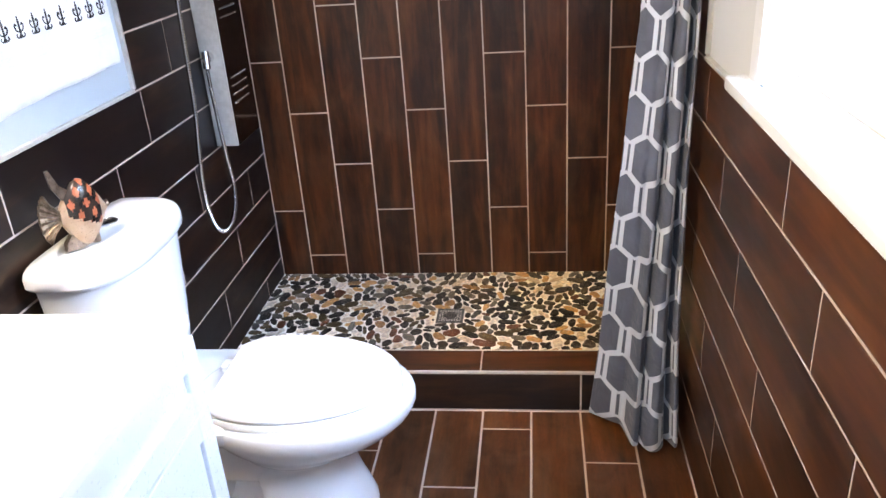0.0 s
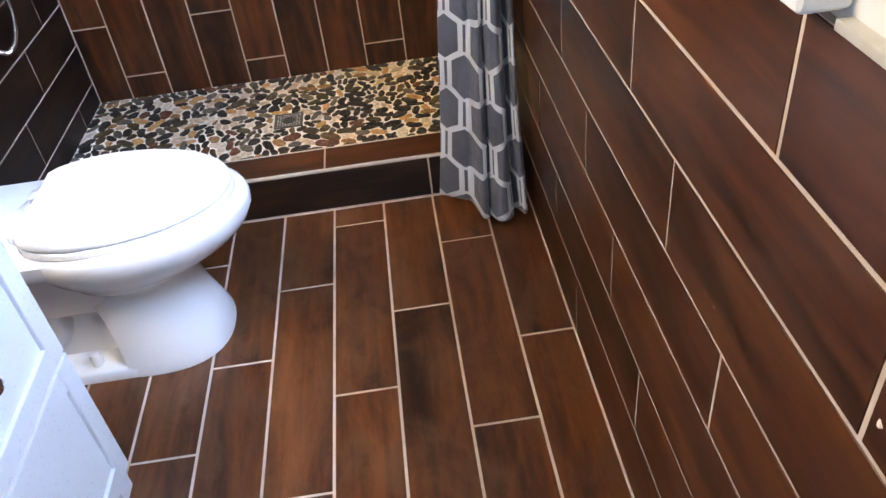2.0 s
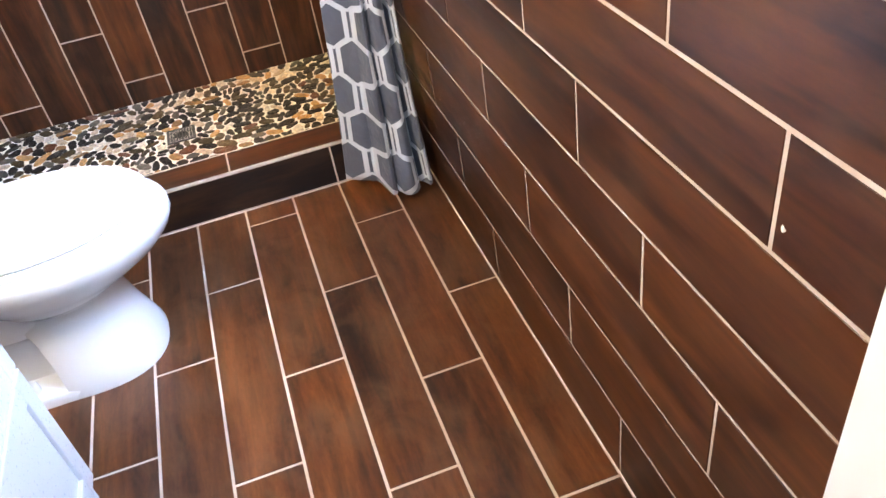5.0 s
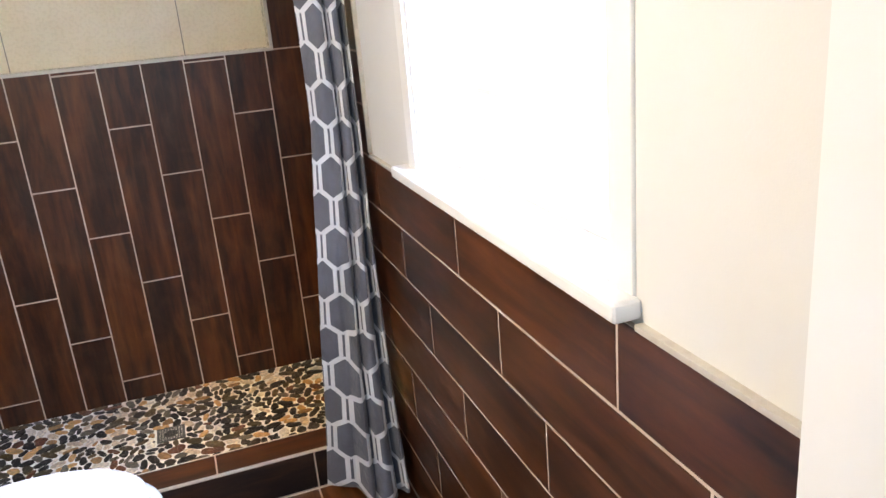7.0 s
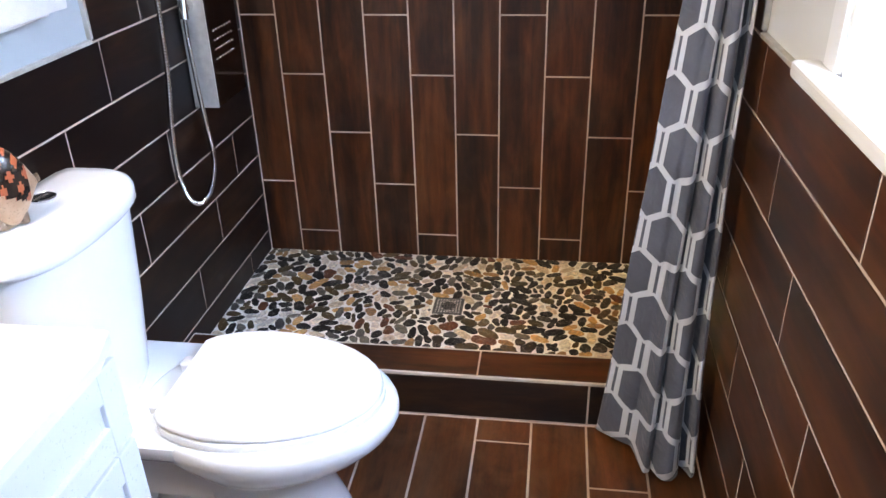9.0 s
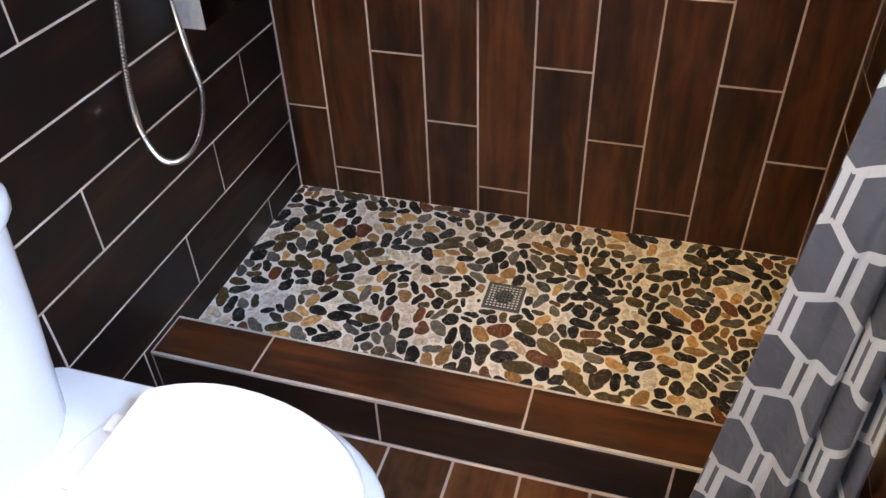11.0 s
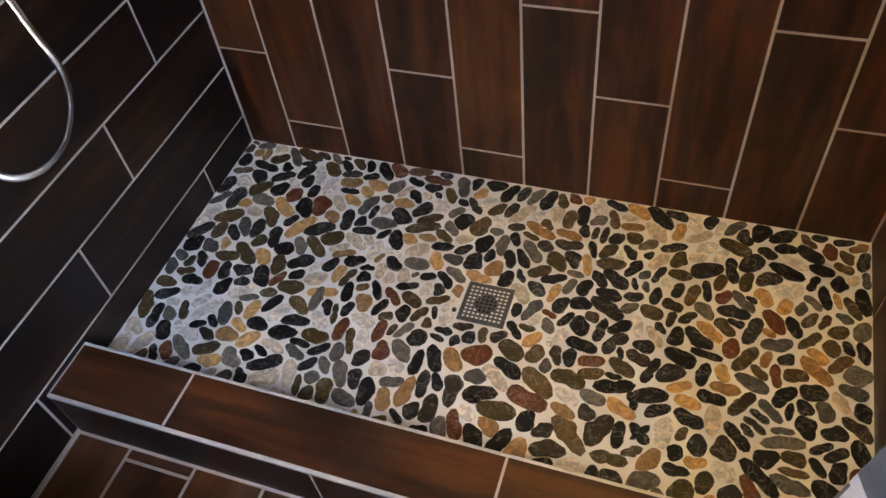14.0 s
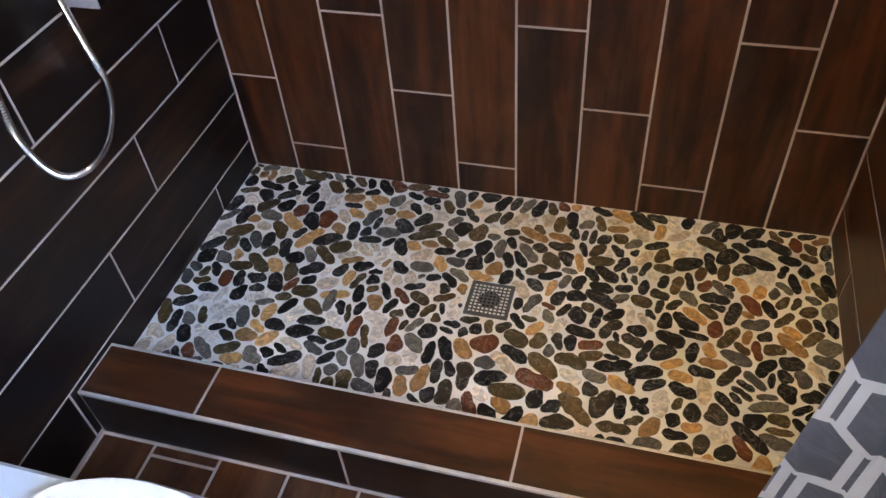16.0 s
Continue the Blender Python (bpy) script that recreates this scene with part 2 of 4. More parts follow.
GRATE = mottled("drain_steel", (0.085, 0.085, 0.085), (0.13, 0.13, 0.128), 0.35, 60.0, 0.05, 300.0, 0.5)
BLACK = material("black_thread", (0.015, 0.015, 0.016), 0.7)
HOLE = material("dark_void", (0.008, 0.008, 0.008), 0.9)
RUBBER = mottled("grey_caulk", (0.16, 0.14, 0.11), (0.2, 0.18, 0.15), 0.6, 20.0)
PEBBLE, PEBBLES = pebble_material(False), pebble_material(True)
FABRIC = curtain_material()
GLASS = material("window_glass", (1, 1, 1), 0.0)
shader(GLASS).inputs["Transmission Weight"].default_value = 1.0
shader(GLASS).inputs["IOR"].default_value = 1.45


def glow(name, colour, strength):
    m = material(name, colour, 1.0)
    shader(m).inputs["Emission Color"].default_value = (*colour, 1)
    shader(m).inputs["Emission Strength"].default_value = strength
    return m


# ---- mesh helpers ----
def finish(name, bm, mat, smooth=False):
    me = bpy.data.meshes.new(name)
    bm.normal_update()
    bm.to_mesh(me)
    bm.free()
    for x in (mat if isinstance(mat, (list, tuple)) else [mat]):
        me.materials.append(x)
    if smooth:
        me.polygons.foreach_set("use_smooth", [True] * len(me.polygons))
        me.set_sharp_from_angle(angle=radians(42))
    return me


def part(name, bm, mat, parent=None, label="", smooth=False, at=None):
    ob = new(name, finish(name, bm, mat, smooth))
    if at is not None:
        ob.matrix_basis = at
    if parent is not None:
        ob.parent = parent
    if label:
        ob["label"] = label
    return ob


def thing(name, label, category, at=(0, 0, 0), group="", kind=""):
    ob = new(name)
    ob.empty_display_size = 0.05
    ob.location = at
    return tagged(ob, label, category, group, kind)


def box(bm, a, b, bevel=0.0, seg=2):
    lo, hi = Vector([min(p, q) for p, q in zip(a, b)]), Vector([max(p, q) for p, q in zip(a, b)])
    vs = [bm.verts.new((x, y, z)) for x in (lo.x, hi.x) for y in (lo.y, hi.y) for z in (lo.z, hi.z)]
    fs = [bm.faces.new([vs[i] for i in q]) for q in ((0, 1, 3, 2), (4, 6, 7, 5), (0, 4, 5, 1), (2, 3, 7, 6), (0, 2, 6, 4), (1, 5, 7, 3))]
    if bevel:
        bmesh.ops.bevel(bm, geom=list({e for f in fs for e in f.edges}), offset=bevel, segments=seg, profile=0.6, affect="EDGES")
    return bm


def one_box(a, b, bevel=0.0, seg=2):
    return box(bmesh.new(), a, b, bevel, seg)


def loft(rings, cap=True, bm=None):
    """Skin between closed rings of equally many points."""
    bm = bm or bmesh.new()
    vs = [[bm.verts.new(p) for p in r] for r in rings]
    n = len(vs[0])
    for a, b in zip(vs, vs[1:]):
        for i in range(n):
            bm.faces.new((a[i], a[(i + 1) % n], b[(i + 1) % n], b[i]))
    if cap:
        bm.faces.new(list(reversed(vs[0])))
        bm.faces.new(vs[-1])
    bmesh.ops.recalc_face_normals(bm, faces=bm.faces)
    return bm


def lathe(profile, n=24, m=None):
    """Turned about local z: (radius, height) pairs."""
    rings = [[(r * math.cos(2 * math.pi * i / n), r * math.sin(2 * math.pi * i / n), z) for i in range(n)] for r, z in profile]
    bm = loft(rings)
    if m:
        bm.transform(m)
    return bm


def tube(points, radius, n=10, bm=None, rib=0.0):
    """A round tube along a smooth line of points."""
    pts = [Vector(p) for p in points]
    rings, side = [], None
    for i, p in enumerate(pts):
        d = (pts[min(i + 1, len(pts) - 1)] - pts[max(i - 1, 0)]).normalized()
        side = d.orthogonal() if side is None else (side - d * side.dot(d))
        side = side.normalized()
        up = d.cross(side)
        r = radius + (rib if i % 2 else -rib)
        rings.append([p + r * (math.cos(2 * math.pi * k / n) * side + math.sin(2 * math.pi * k / n) * up) for k in range(n)])
    return loft(rings, True, bm)


def smooth_line(ctrl, n):
    """Catmull-Rom through control points, n samples a span."""
    c = [Vector(p) for p in ctrl]
    c = [c[0] * 2 - c[1]] + c + [c[-1] * 2 - c[-2]]
    out = []
    for a, b, d, e in zip(c, c[1:], c[2:], c[3:]):
        for k in range(n):
            t = k / n
            out.append(0.5 * (2 * b + (d - a) * t + (2 * a - 5 * b + 4 * d - e) * t * t + (3 * b - a - 3 * d + e) * t ** 3))
    return out + [c[-2]]


# ---- tiles ----
tile_cache = {}


def tile_mesh(name, length, width, mat, thick=0.008):
    key = (name, mat.name, round(length, 3), round(width, 3))
    if key not in tile_cache:
        bm = bmesh.new()
        l, w, e = length / 2, width / 2, 0.0012
        rings = [[(sx * (l - o), sy * (w - o), z) for sx, sy in ((-1, -1), (1, -1), (1, 1), (-1, 1))] for o, z in ((0, -thick), (0, -e), (e, 0))]
        vs = [[bm.verts.new(p) for p in r] for r in rings]
        for a, b in zip(vs, vs[1:]):
            for i in range(4):
                bm.faces.new((a[i], a[(i + 1) % 4], b[(i + 1) % 4], b[i]))
        bm.faces.new(vs[-1])
        tile_cache[key] = finish(name, bm, mat)
    return tile_cache[key]


def minus(rects, hole):
    out = []
    for u0, u1, v0, v1 in rects:
        a0, a1, b0, b1 = max(u0, hole[0]), min(u1, hole[1]), max(v0, hole[2]), min(v1, hole[3])
        if a0 >= a1 or b0 >= b1:
            out.append((u0, u1, v0, v1))
            continue
        out += [r for r in ((u0, a0, v0, v1), (a1, u1, v0, v1), (a0, a1, v0, b0), (a0, a1, b1, v1)) if r[1] - r[0] > 0.012 and r[3] - r[2] > 0.012]
    return out


def lay_tiles(parent, frame_m, rects, area, holes=(), joint=0.005, mat=None, name="tile"):
    """Tiles on a wall or floor whose plane is frame_m's xy (u along the tiles' length, v across), clipped to areas."""
    for rect in rects:
        pieces = []
        for u0, u1, v0, v1 in area:
            r = (max(rect[0], u0), min(rect[1], u1), max(rect[2], v0), min(rect[3], v1))
            if r[1] - r[0] > 0.012 and r[3] - r[2] > 0.012:
                pieces.append(r)
        for hole in holes:
            pieces = minus(pieces, hole)
        for u0, u1, v0, v1 in pieces:
            l, w = u1 - u0 - joint, v1 - v0 - joint
            if l < 0.008 or w < 0.008:
                continue
            ob = new(name, tile_mesh(name, l, w, mat or WOOD))
            ob.parent = parent
            tip = random.uniform(-0.0002, 0.0005)
            ob.matrix_basis = frame_m @ Matrix.Translation(((u0 + u1) / 2, (v0 + v1) / 2, tip))


def courses(v_lines, joints, period, lo, hi):
    """Running-bond rectangles: for each course between v lines, joints at joints[k] and every period."""
    out = []
    for k, (v0, v1) in enumerate(zip(v_lines, v_lines[1:])):
        first = joints[k] + math.floor((lo - joints[k]) / period) * period
        u = first
        while u < hi:
            out.append((u, u + period, v0, v1))
            u += period
    return out


def slab_with_holes(bm, axis, at0, at1, u0, u1, v0, v1, holes):
    """A wall slab between two planes of an axis, with rectangular holes."""
    for a0, a1, b0, b1 in cut([(u0, u1, v0, v1)], holes):
        p, q = [0, 0, 0], [0, 0, 0]
        others = [k for k in range(3) if k != axis]
        p[axis], q[axis] = at0, at1
        p[others[0]], q[others[0]], p[others[1]], q[others[1]] = a0, a1, b0, b1
        box(bm, p, q)
    return bm


def cut(rects, holes):
    for hole in holes:
        rects = minus(rects, hole)
    return rects


# ---- room shell ----
NX0, NX1, NZ0, NZ1 = 0.12, 1.389, 1.420, 1.79           # niche in the shower's back wall
WY0, WY1, WZ0, WZ1 = -2.255, -1.36, 1.162, 2.07        # window opening
SH = -0.898                                            # where the full-height shower tile ends
TOPL, TOPR = 1.0975, 1.122                              # wainscot tops

wall_back = part("wall_back", slab_with_holes(bmesh.new(), 1, 0.010, 0.20, -0.12, W + 0.12, -0.1, H, [(NX0 - 0.004, NX1 + 0.004, NZ0 - 0.004, NZ1 + 0.004)]), PAINT)
tagged(wall_back, "shower back wall of upright wood-look tiles with niche", "wall", kind="structure")
wall_left = part("wall_left", one_box((-0.12, BACK - 0.1, -0.1), (-0.010, 0.0095, H)), PAINTDAYLIT)
tagged(wall_left, "pale painted wall with dark tiled lower half", "wall", kind="structure")
wall_right = part("wall_right", slab_with_holes(bmesh.new(), 0, W + 0.010, W + 0.15, BACK - 0.1, 0.0095, -0.1, H, [(WY0, WY1, WZ0, WZ1)]), PAINT)
tagged(wall_right, "cream painted wall with dark tiled wainscot and window", "wall", kind="structure")
wall_entrance = part("wall_entrance", slab_with_holes(bmesh.new(), 1, BACK - 0.10, BACK, -0.0095, W + 0.0095, -0.1, H, [(0.70, 1.42, -0.2, 2.05)]), PAINT)
tagged(wall_entrance, "painted entrance wall with open doorway", "wall", kind="structure")
ceiling = part("ceiling", one_box((-0.12, BACK - 0.1, H), (W + 0.15, 0.2, H + 0.1)), CEIL)
tagged(ceiling, "plain white painted ceiling", "ceiling", kind="structure")
floor = part("floor", one_box((-0.12, BACK - 0.1, -0.12), (W + 0.15, 0.2, -0.0011)), GROUT)
tagged(floor, "dark wood-look plank tile floor with pale grout", "floor", kind="structure")

# hall beyond the doorway, closed and plain
hall = bmesh.new()
box(hall, (-0.9, -5.6, -0.12), (2.4, BACK - 0.101, -0.01))
box(hall, (-0.9, -5.6, H), (2.4, BACK - 0.101, H + 0.1))
box(hall, (-1.0, -5.6, -0.12), (-0.9, BACK - 0.101, H + 0.1))
box(hall, (2.4, -5.6, -0.12), (2.5, BACK - 0.101, H + 0.1))
box(hall, (-1.0, -5.7, -0.12), (2.5, -5.6, H + 0.1))
box(hall, (-0.9, BACK - 0.101, -0.12), (-0.121, BACK - 0.02, H))
box(hall, (W + 0.151, BACK - 0.101, -0.12), (2.4, BACK - 0.02, H))
tagged(part("wall_hall", hall, PAINT), "plain painted hall beyond the doorway", "wall", kind="structure")


def grout_bed(parent, a, b, mat=None):
    part("grout_bed", one_box(a, b), mat or GROUT, parent)


G = 0.0010   # how deep the joints lie
grout_bed(wall_left, (-0.0098, SH, -0.05), (-G, 0.0095, H))
grout_bed(wall_left, (-0.0098, BACK, -0.05), (-G, SH, TOPL - 0.002))
grout_bed(wall_right, (W + G, SH, -0.05), (W + 0.0098, 0.0095, H))
bed_right = slab_with_holes(bmesh.new(), 0, W + G, W + 0.0098, BACK, SH, -0.05, TOPR - 0.002, [])
part("grout_bed", bed_right, GROUT, wall_right)
bed_back = slab_with_holes(bmesh.new(), 1, G, 0.0098, 0.0, W, -0.05, H, [(NX0, NX1, NZ0, NZ1)])
part("grout_bed", bed_back, GROUT, wall_back)

# niche: cream tile lining and a metal edge
NB = 0.095
niche = thing("niche", "recessed shower niche lined with cream tile", "niche", (0, 0, 0), kind="structure")
nb = bmesh.new()
box(nb, (NX0 - 0.003, NB, NZ0 - 0.003), (NX1 + 0.003, NB + 0.02, NZ1 + 0.003))
box(nb, (NX0 - 0.003, 0.0005, NZ0 - 0.0035), (NX1 + 0.003, NB, NZ0))
box(nb, (NX0 - 0.003, 0.0005, NZ1), (NX1 + 0.003, NB, NZ1 + 0.0035))
box(nb, (NX0 - 0.0035, 0.0005, NZ0), (NX0, NB, NZ1))
box(nb, (NX1, 0.0005, NZ0), (NX1 + 0.0035, NB, NZ1))
part("grout_bed", nb, RUBBER, niche)
nm = Matrix.Translation((0, NB - 0.004, 0)) @ Matrix.Rotation(radians(90), 4, "X")
lay_tiles(niche, nm, [(0.455 - 0.615, 0.455, NZ0, NZ1), (0.455, 1.07, NZ0, NZ1), (1.07, 1.685, NZ0, NZ1)], [(NX0, NX1, NZ0, NZ1)], joint=0.003, mat=NICHE, name="niche_tile")
for a, b in (((NX0, 0.002, NZ0), (NX1, NB - 0.005, NZ0 + 0.004)), ((NX0, 0.002, NZ1 - 0.004), (NX1, NB - 0.005, NZ1)),
             ((NX1 - 0.004, 0.002, NZ0 + 0.004), (NX1, NB - 0.005, NZ1 - 0.004)), ((NX0, 0.002, NZ0 + 0.004), (NX0 + 0.004, NB - 0.005, NZ1 - 0.004))):
    part("niche_tile", one_box(a, b), NICHE, niche)
for a, b in (((NX0 - 0.008, -0.004, NZ0 - 0.008), (NX1 + 0.008, 0.006, NZ0 + 0.004)), ((NX0 - 0.008, -0.004, NZ1 - 0.004), (NX1 + 0.008, 0.006, NZ1 + 0.008)),
             ((NX1 - 0.004, -0.0035, NZ0 + 0.004), (NX1 + 0.008, 0.006, NZ1 - 0.004)), ((NX0 - 0.008, -0.0035, NZ0 + 0.004), (NX0 + 0.004, 0.006, NZ1 - 0.004))):
    part("edge_strip", one_box(a, b, 0.0015), STRIP, niche)

# metal strips that finish the tile edges
trim = thing("trim", "slim metal edge strips along the tile tops", "trim", kind="structure")
for a, b in (((-0.0097, BACK, TOPL - 0.002), (0.0025, SH - 0.004, TOPL + 0.008)), ((-0.0097, SH - 0.006, TOPL + 0.008), (0.0025, SH + 0.004, H)),
             ((W - 0.0045, BACK, TOPR - 0.002), (W + 0.0097, -2.333, TOPR + 0.008)), ((W - 0.0045, -1.258, TOPR - 0.002), (W + 0.0097, SH - 0.004, TOPR + 0.008)),
             ((W - 0.0035, SH - 0.006, TOPR + 0.013), (W + 0.0097, SH + 0.004, H))):
    part("edge_strip", one_box(a, b, 0.0015), STRIP, trim)

# ---- shower curb, base and drain ----
CZ, CY0, CY1 = 0.150, -0.842, -0.715        # curb top, outer and inner faces
curb = thing("curb", "tiled shower curb with a pale metal edge", "curb", kind="structure")
part("core", one_box((-0.0008, CY0 + G, -0.05), (W + 0.0008, CY1 - G, CZ - G)), GROUT, curb)
part("edge_strip", one_box((0.001, CY0 - 0.002, CZ - 0.008), (W - 0.001, CY0 + 0.006, CZ + 0.001), 0.0025), STRIP, curb)
part("edge_strip", one_box((0.001, CY1 - 0.004, CZ - 0.006), (W - 0.001, CY1 + 0.003, CZ + 0.001), 0.002), STRIP, curb)
PZ = 0.083                                   # top of the pebbles
base = thing("shower_base", "pebble mosaic shower floor of mixed river stones", "shower floor", kind="structure")

DX0, DX1, DY0, DY1 = 0.708, 0.810, -0.417, -0.315
drain = thing("drain", "square perforated steel shower drain set in pebbles", "drain", ((DX0 + DX1) / 2, (DY0 + DY1) / 2, PZ))


def drain_cover():
    bm = bmesh.new()
    half, n = 0.051, 9
    step = 2 * half * 0.86 / n
    start = -half * 0.86
    grid = [start + i * step for i in range(n + 1)]
    bar = 0.0017
    for g in grid:
        box(bm, (g - bar, -half * 0.86 - bar, -0.003), (g + bar, half * 0.86 + bar, 0.0012))
        box(bm, (-half * 0.86 - bar, g - bar, -0.003), (half * 0.86 + bar, g + bar, 0.00115))
    return bm


part("grate", drain_cover(), GRATE, drain)
fr = bmesh.new()
for a, b in (((-0.051, -0.051, -0.004), (0.051, -0.043, 0.0015)), ((-0.051, 0.043, -0.004), (0.051, 0.051, 0.0015)), ((-0.051, -0.043, -0.004), (-0.043, 0.043, 0.0015)), ((0.043, -0.043, -0.004), (0.051, 0.043, 0.0015))):
    box(fr, a, b, 0.001, 1)
part("frame", fr, GRATE, drain)
part("pan", one_box((-0.043, -0.043, -0.006), (0.043, 0.043, -0.0008)), BED, drain)
# flat black disc; the pipe's dark inside is put in as colour
part("outlet", lathe([(0.001, -0.0004), (0.024, -0.0004), (0.024, -0.0010)]), HOLE, drain)

# ---- window ----
window = thing("window_1", "bright white-framed window with a deep sill", "window", (W, (WY0 + WY1) / 2, WZ0), kind="structure")
wo = Matrix.Translation(-window.location)


def window_part(name, bm, mat, label=""):
    bm.transform(wo)
    return part(name, bm, mat, window, label)


cw = 0.062
for a, b in (((W + 0.003, WY0 - cw, WZ0 + 0.0), (W + 0.012, WY0 - 0.002, WZ1 + cw)), ((W + 0.003, WY1 + 0.002, WZ0 + 0.0), (W + 0.012, WY1 + cw, WZ1 + cw)),
             ((W + 0.003, WY0 - 0.002, WZ1 + 0.002), (W + 0.012, WY1 + 0.002, WZ1 + cw))):
    window_part("casing", one_box(a, b, 0.004), WHITE)
window_part("sill", one_box((W - 0.036, WY0 - cw - 0.014, WZ0 - 0.030), (W + 0.0118, WY1 + cw + 0.038, WZ0 + 0.002), 0.010, 3), WHITE, "rounded white wooden sill")
for a, b in (((W + 0.012, WY0 + 0.0005, WZ0 - 0.02), (W + 0.149, WY1 - 0.0005, WZ0 + 0.003)), ((W + 0.012, WY0, WZ1 - 0.012), (W + 0.15, WY1, WZ1)),
             ((W + 0.012, WY0, WZ0), (W + 0.15, WY0 + 0.012, WZ1 - 0.012)), ((W + 0.012, WY1 - 0.012, WZ0), (W + 0.15, WY1, WZ1 - 0.012))):
    window_part("jamb", one_box(a, b), WHITE)
SX0, SX1 = W + 0.075, W + 0.115
for a, b in (((SX0, WY0 + 0.012, WZ0), (SX1, WY1 - 0.012, WZ0 + 0.05)), ((SX0, WY0 + 0.012, WZ1 - 0.055), (SX1, WY1 - 0.012, WZ1 - 0.012)),
             ((SX0, WY0 + 0.012, WZ0 + 0.05), (SX1, WY0 + 0.05, WZ1 - 0.055)), ((SX0, WY1 - 0.05, WZ0 + 0.05), (SX1, WY1 - 0.012, WZ1 - 0.055))):
    window_part("sash", one_box(a, b, 0.004), WHITE)
window_part("muntin", one_box((SX0 + 0.005, WY0 + 0.05, 1.366), (SX1 - 0.005, WY1 - 0.05, 1.381), 0.003), WHITE)
window_part("stop_bead", one_box((SX0 - 0.014, WY0 + 0.012, WZ0), (SX0 - 0.001, WY1 - 0.012, WZ0 + 0.02), 0.003), WHITE)
window_part("latch", one_box((SX0 - 0.02, WY0 + 0.03, WZ0 + 0.02), (SX0 - 0.012, WY0 + 0.052, WZ0 + 0.027), 0.002), HOLE, "small dark sash latch")
pane = window_part("pane", one_box((SX0 + 0.018, WY0 + 0.045, WZ0 + 0.045), (SX0 + 0.022, WY1 - 0.045, WZ1 - 0.05)), GLASS)
pane.visible_shadow = False
sky_card = part("backdrop", one_box((3.6, -9.0, -3.0), (3.65, 16.0, 7.0)), glow("outdoor_glare", (0.93, 0.97, 1.0), 4.0))
tagged(sky_card, "overexposed bright daylight outside the window", "backdrop", kind="structure")
# ---- open door against the right wall ----
door = thing("door_1", "open white panelled door standing near the wall", "door", (1.478, BACK + 0.030, 0.012), kind="structure")
DW, DH = 0.688, 2.02
db = bmesh.new()
box(db, (-0.036, 0, 0), (0, 0.105, DH))
box(db, (-0.036, DW - 0.105, 0), (0, DW, DH))
for z0, z1 in ((0, 0.20), (0.92, 1.06), (DH - 0.12, DH)):
    box(db, (-0.036, 0.105, z0), (0, DW - 0.105, z1))
part("frame", db, WHITE, door)
for z0, z1 in ((0.20, 0.92), (1.06, DH - 0.12)):
    part("panel", one_box((-0.028, 0.106, z0 + 0.001), (-0.008, DW - 0.106, z1 - 0.001)), WHITE, door)
    raised = one_box((-0.033, 0.14, z0 + 0.035), (-0.026, DW - 0.14, z1 - 0.035), 0.004)
    part("panel", raised, WHITE, door)
part("hinge", lathe([(0.006, 0), (0.006, 0.09)], 12, Matrix.Translation((0.003, -0.004, 0.25))), CHROME, door)
part("hinge", lathe([(0.006, 0), (0.006, 0.09)], 12, Matrix.Translation((0.003, -0.004, 1.65))), CHROME, door)

# ---- toilet ----
TY = -1.298


def egg(x0, x1, half, z, n=40, back=None, mid=0.47, power=2.0, y=0.0):
    """A closed outline, rounder in front; flat at the back where back cuts it."""
    c = x0 + (x1 - x0) * mid
    pts = []
    for k in range(n):
        a = 2 * math.pi * k / n
        ca, sa = math.cos(a), math.sin(a)
        r = (abs(ca) ** power + abs(sa) ** power) ** (-1 / power)
        px = c + ca * r * ((x1 - c) if ca > 0 else (c - x0))
        pts.append((max(px, back) if back is not None else px, y + sa * r * half, z))
    return pts


def rounded_rect(x0, x1, half, z, r, n=10):
    pts = []
    for cx, cy, a0 in ((x1 - r, half - r, 0), (x0 + r, half - r, 90), (x0 + r, -half + r, 180), (x1 - r, -half + r, 270)):
        for k in range(n):
            a = radians(a0 + 90 * k / (n - 1))
            pts.append((cx + r * math.cos(a), cy + r * math.sin(a), z))
    return pts


toilet = thing("toilet", "white two-piece toilet with closed elongated lid", "toilet", (0, TY, 0))
# pedestal and bowl in one casting: wide flat foot, waist, then the flaring bowl and its rolled rim
bowl = loft([egg(0.26, x1, half, z, mid=0.5, power=pw, back=rear_x) for z, x1, half, rear_x, pw in (
    (0.0, 0.642, 0.162, 0.395, 2.5), (0.012, 0.642, 0.162, 0.395, 2.5), (0.05, 0.630, 0.154, 0.393, 2.5), (0.11, 0.610, 0.141, 0.388, 2.4), (0.17, 0.594, 0.131, 0.380, 2.4), (0.215, 0.585, 0.127, 0.36, 2.3))]
    + [egg(x0, x1, half, z, mid=mid) for z, x0, x1, half, mid in (
    (0.240, 0.30, 0.584, 0.128, 0.55), (0.250, 0.29, 0.600, 0.137, 0.54), (0.257, 0.285, 0.622, 0.147, 0.53), (0.263, 0.28, 0.630, 0.151, 0.53), (0.268, 0.275, 0.636, 0.153, 0.52), (0.290, 0.25, 0.690, 0.172, 0.5),
    (0.316, 0.225, 0.733, 0.190, 0.49), (0.345, 0.20, 0.763, 0.205, 0.48), (0.372, 0.19, 0.777, 0.212, 0.47), (0.392, 0.19, 0.777, 0.212, 0.47), (0.402, 0.195, 0.772, 0.208, 0.47), (0.409, 0.21, 0.758, 0.196, 0.47), (0.411, 0.24, 0.73, 0.17, 0.47))])
part("bowl", bowl, PORCELAIN, toilet, smooth=True)
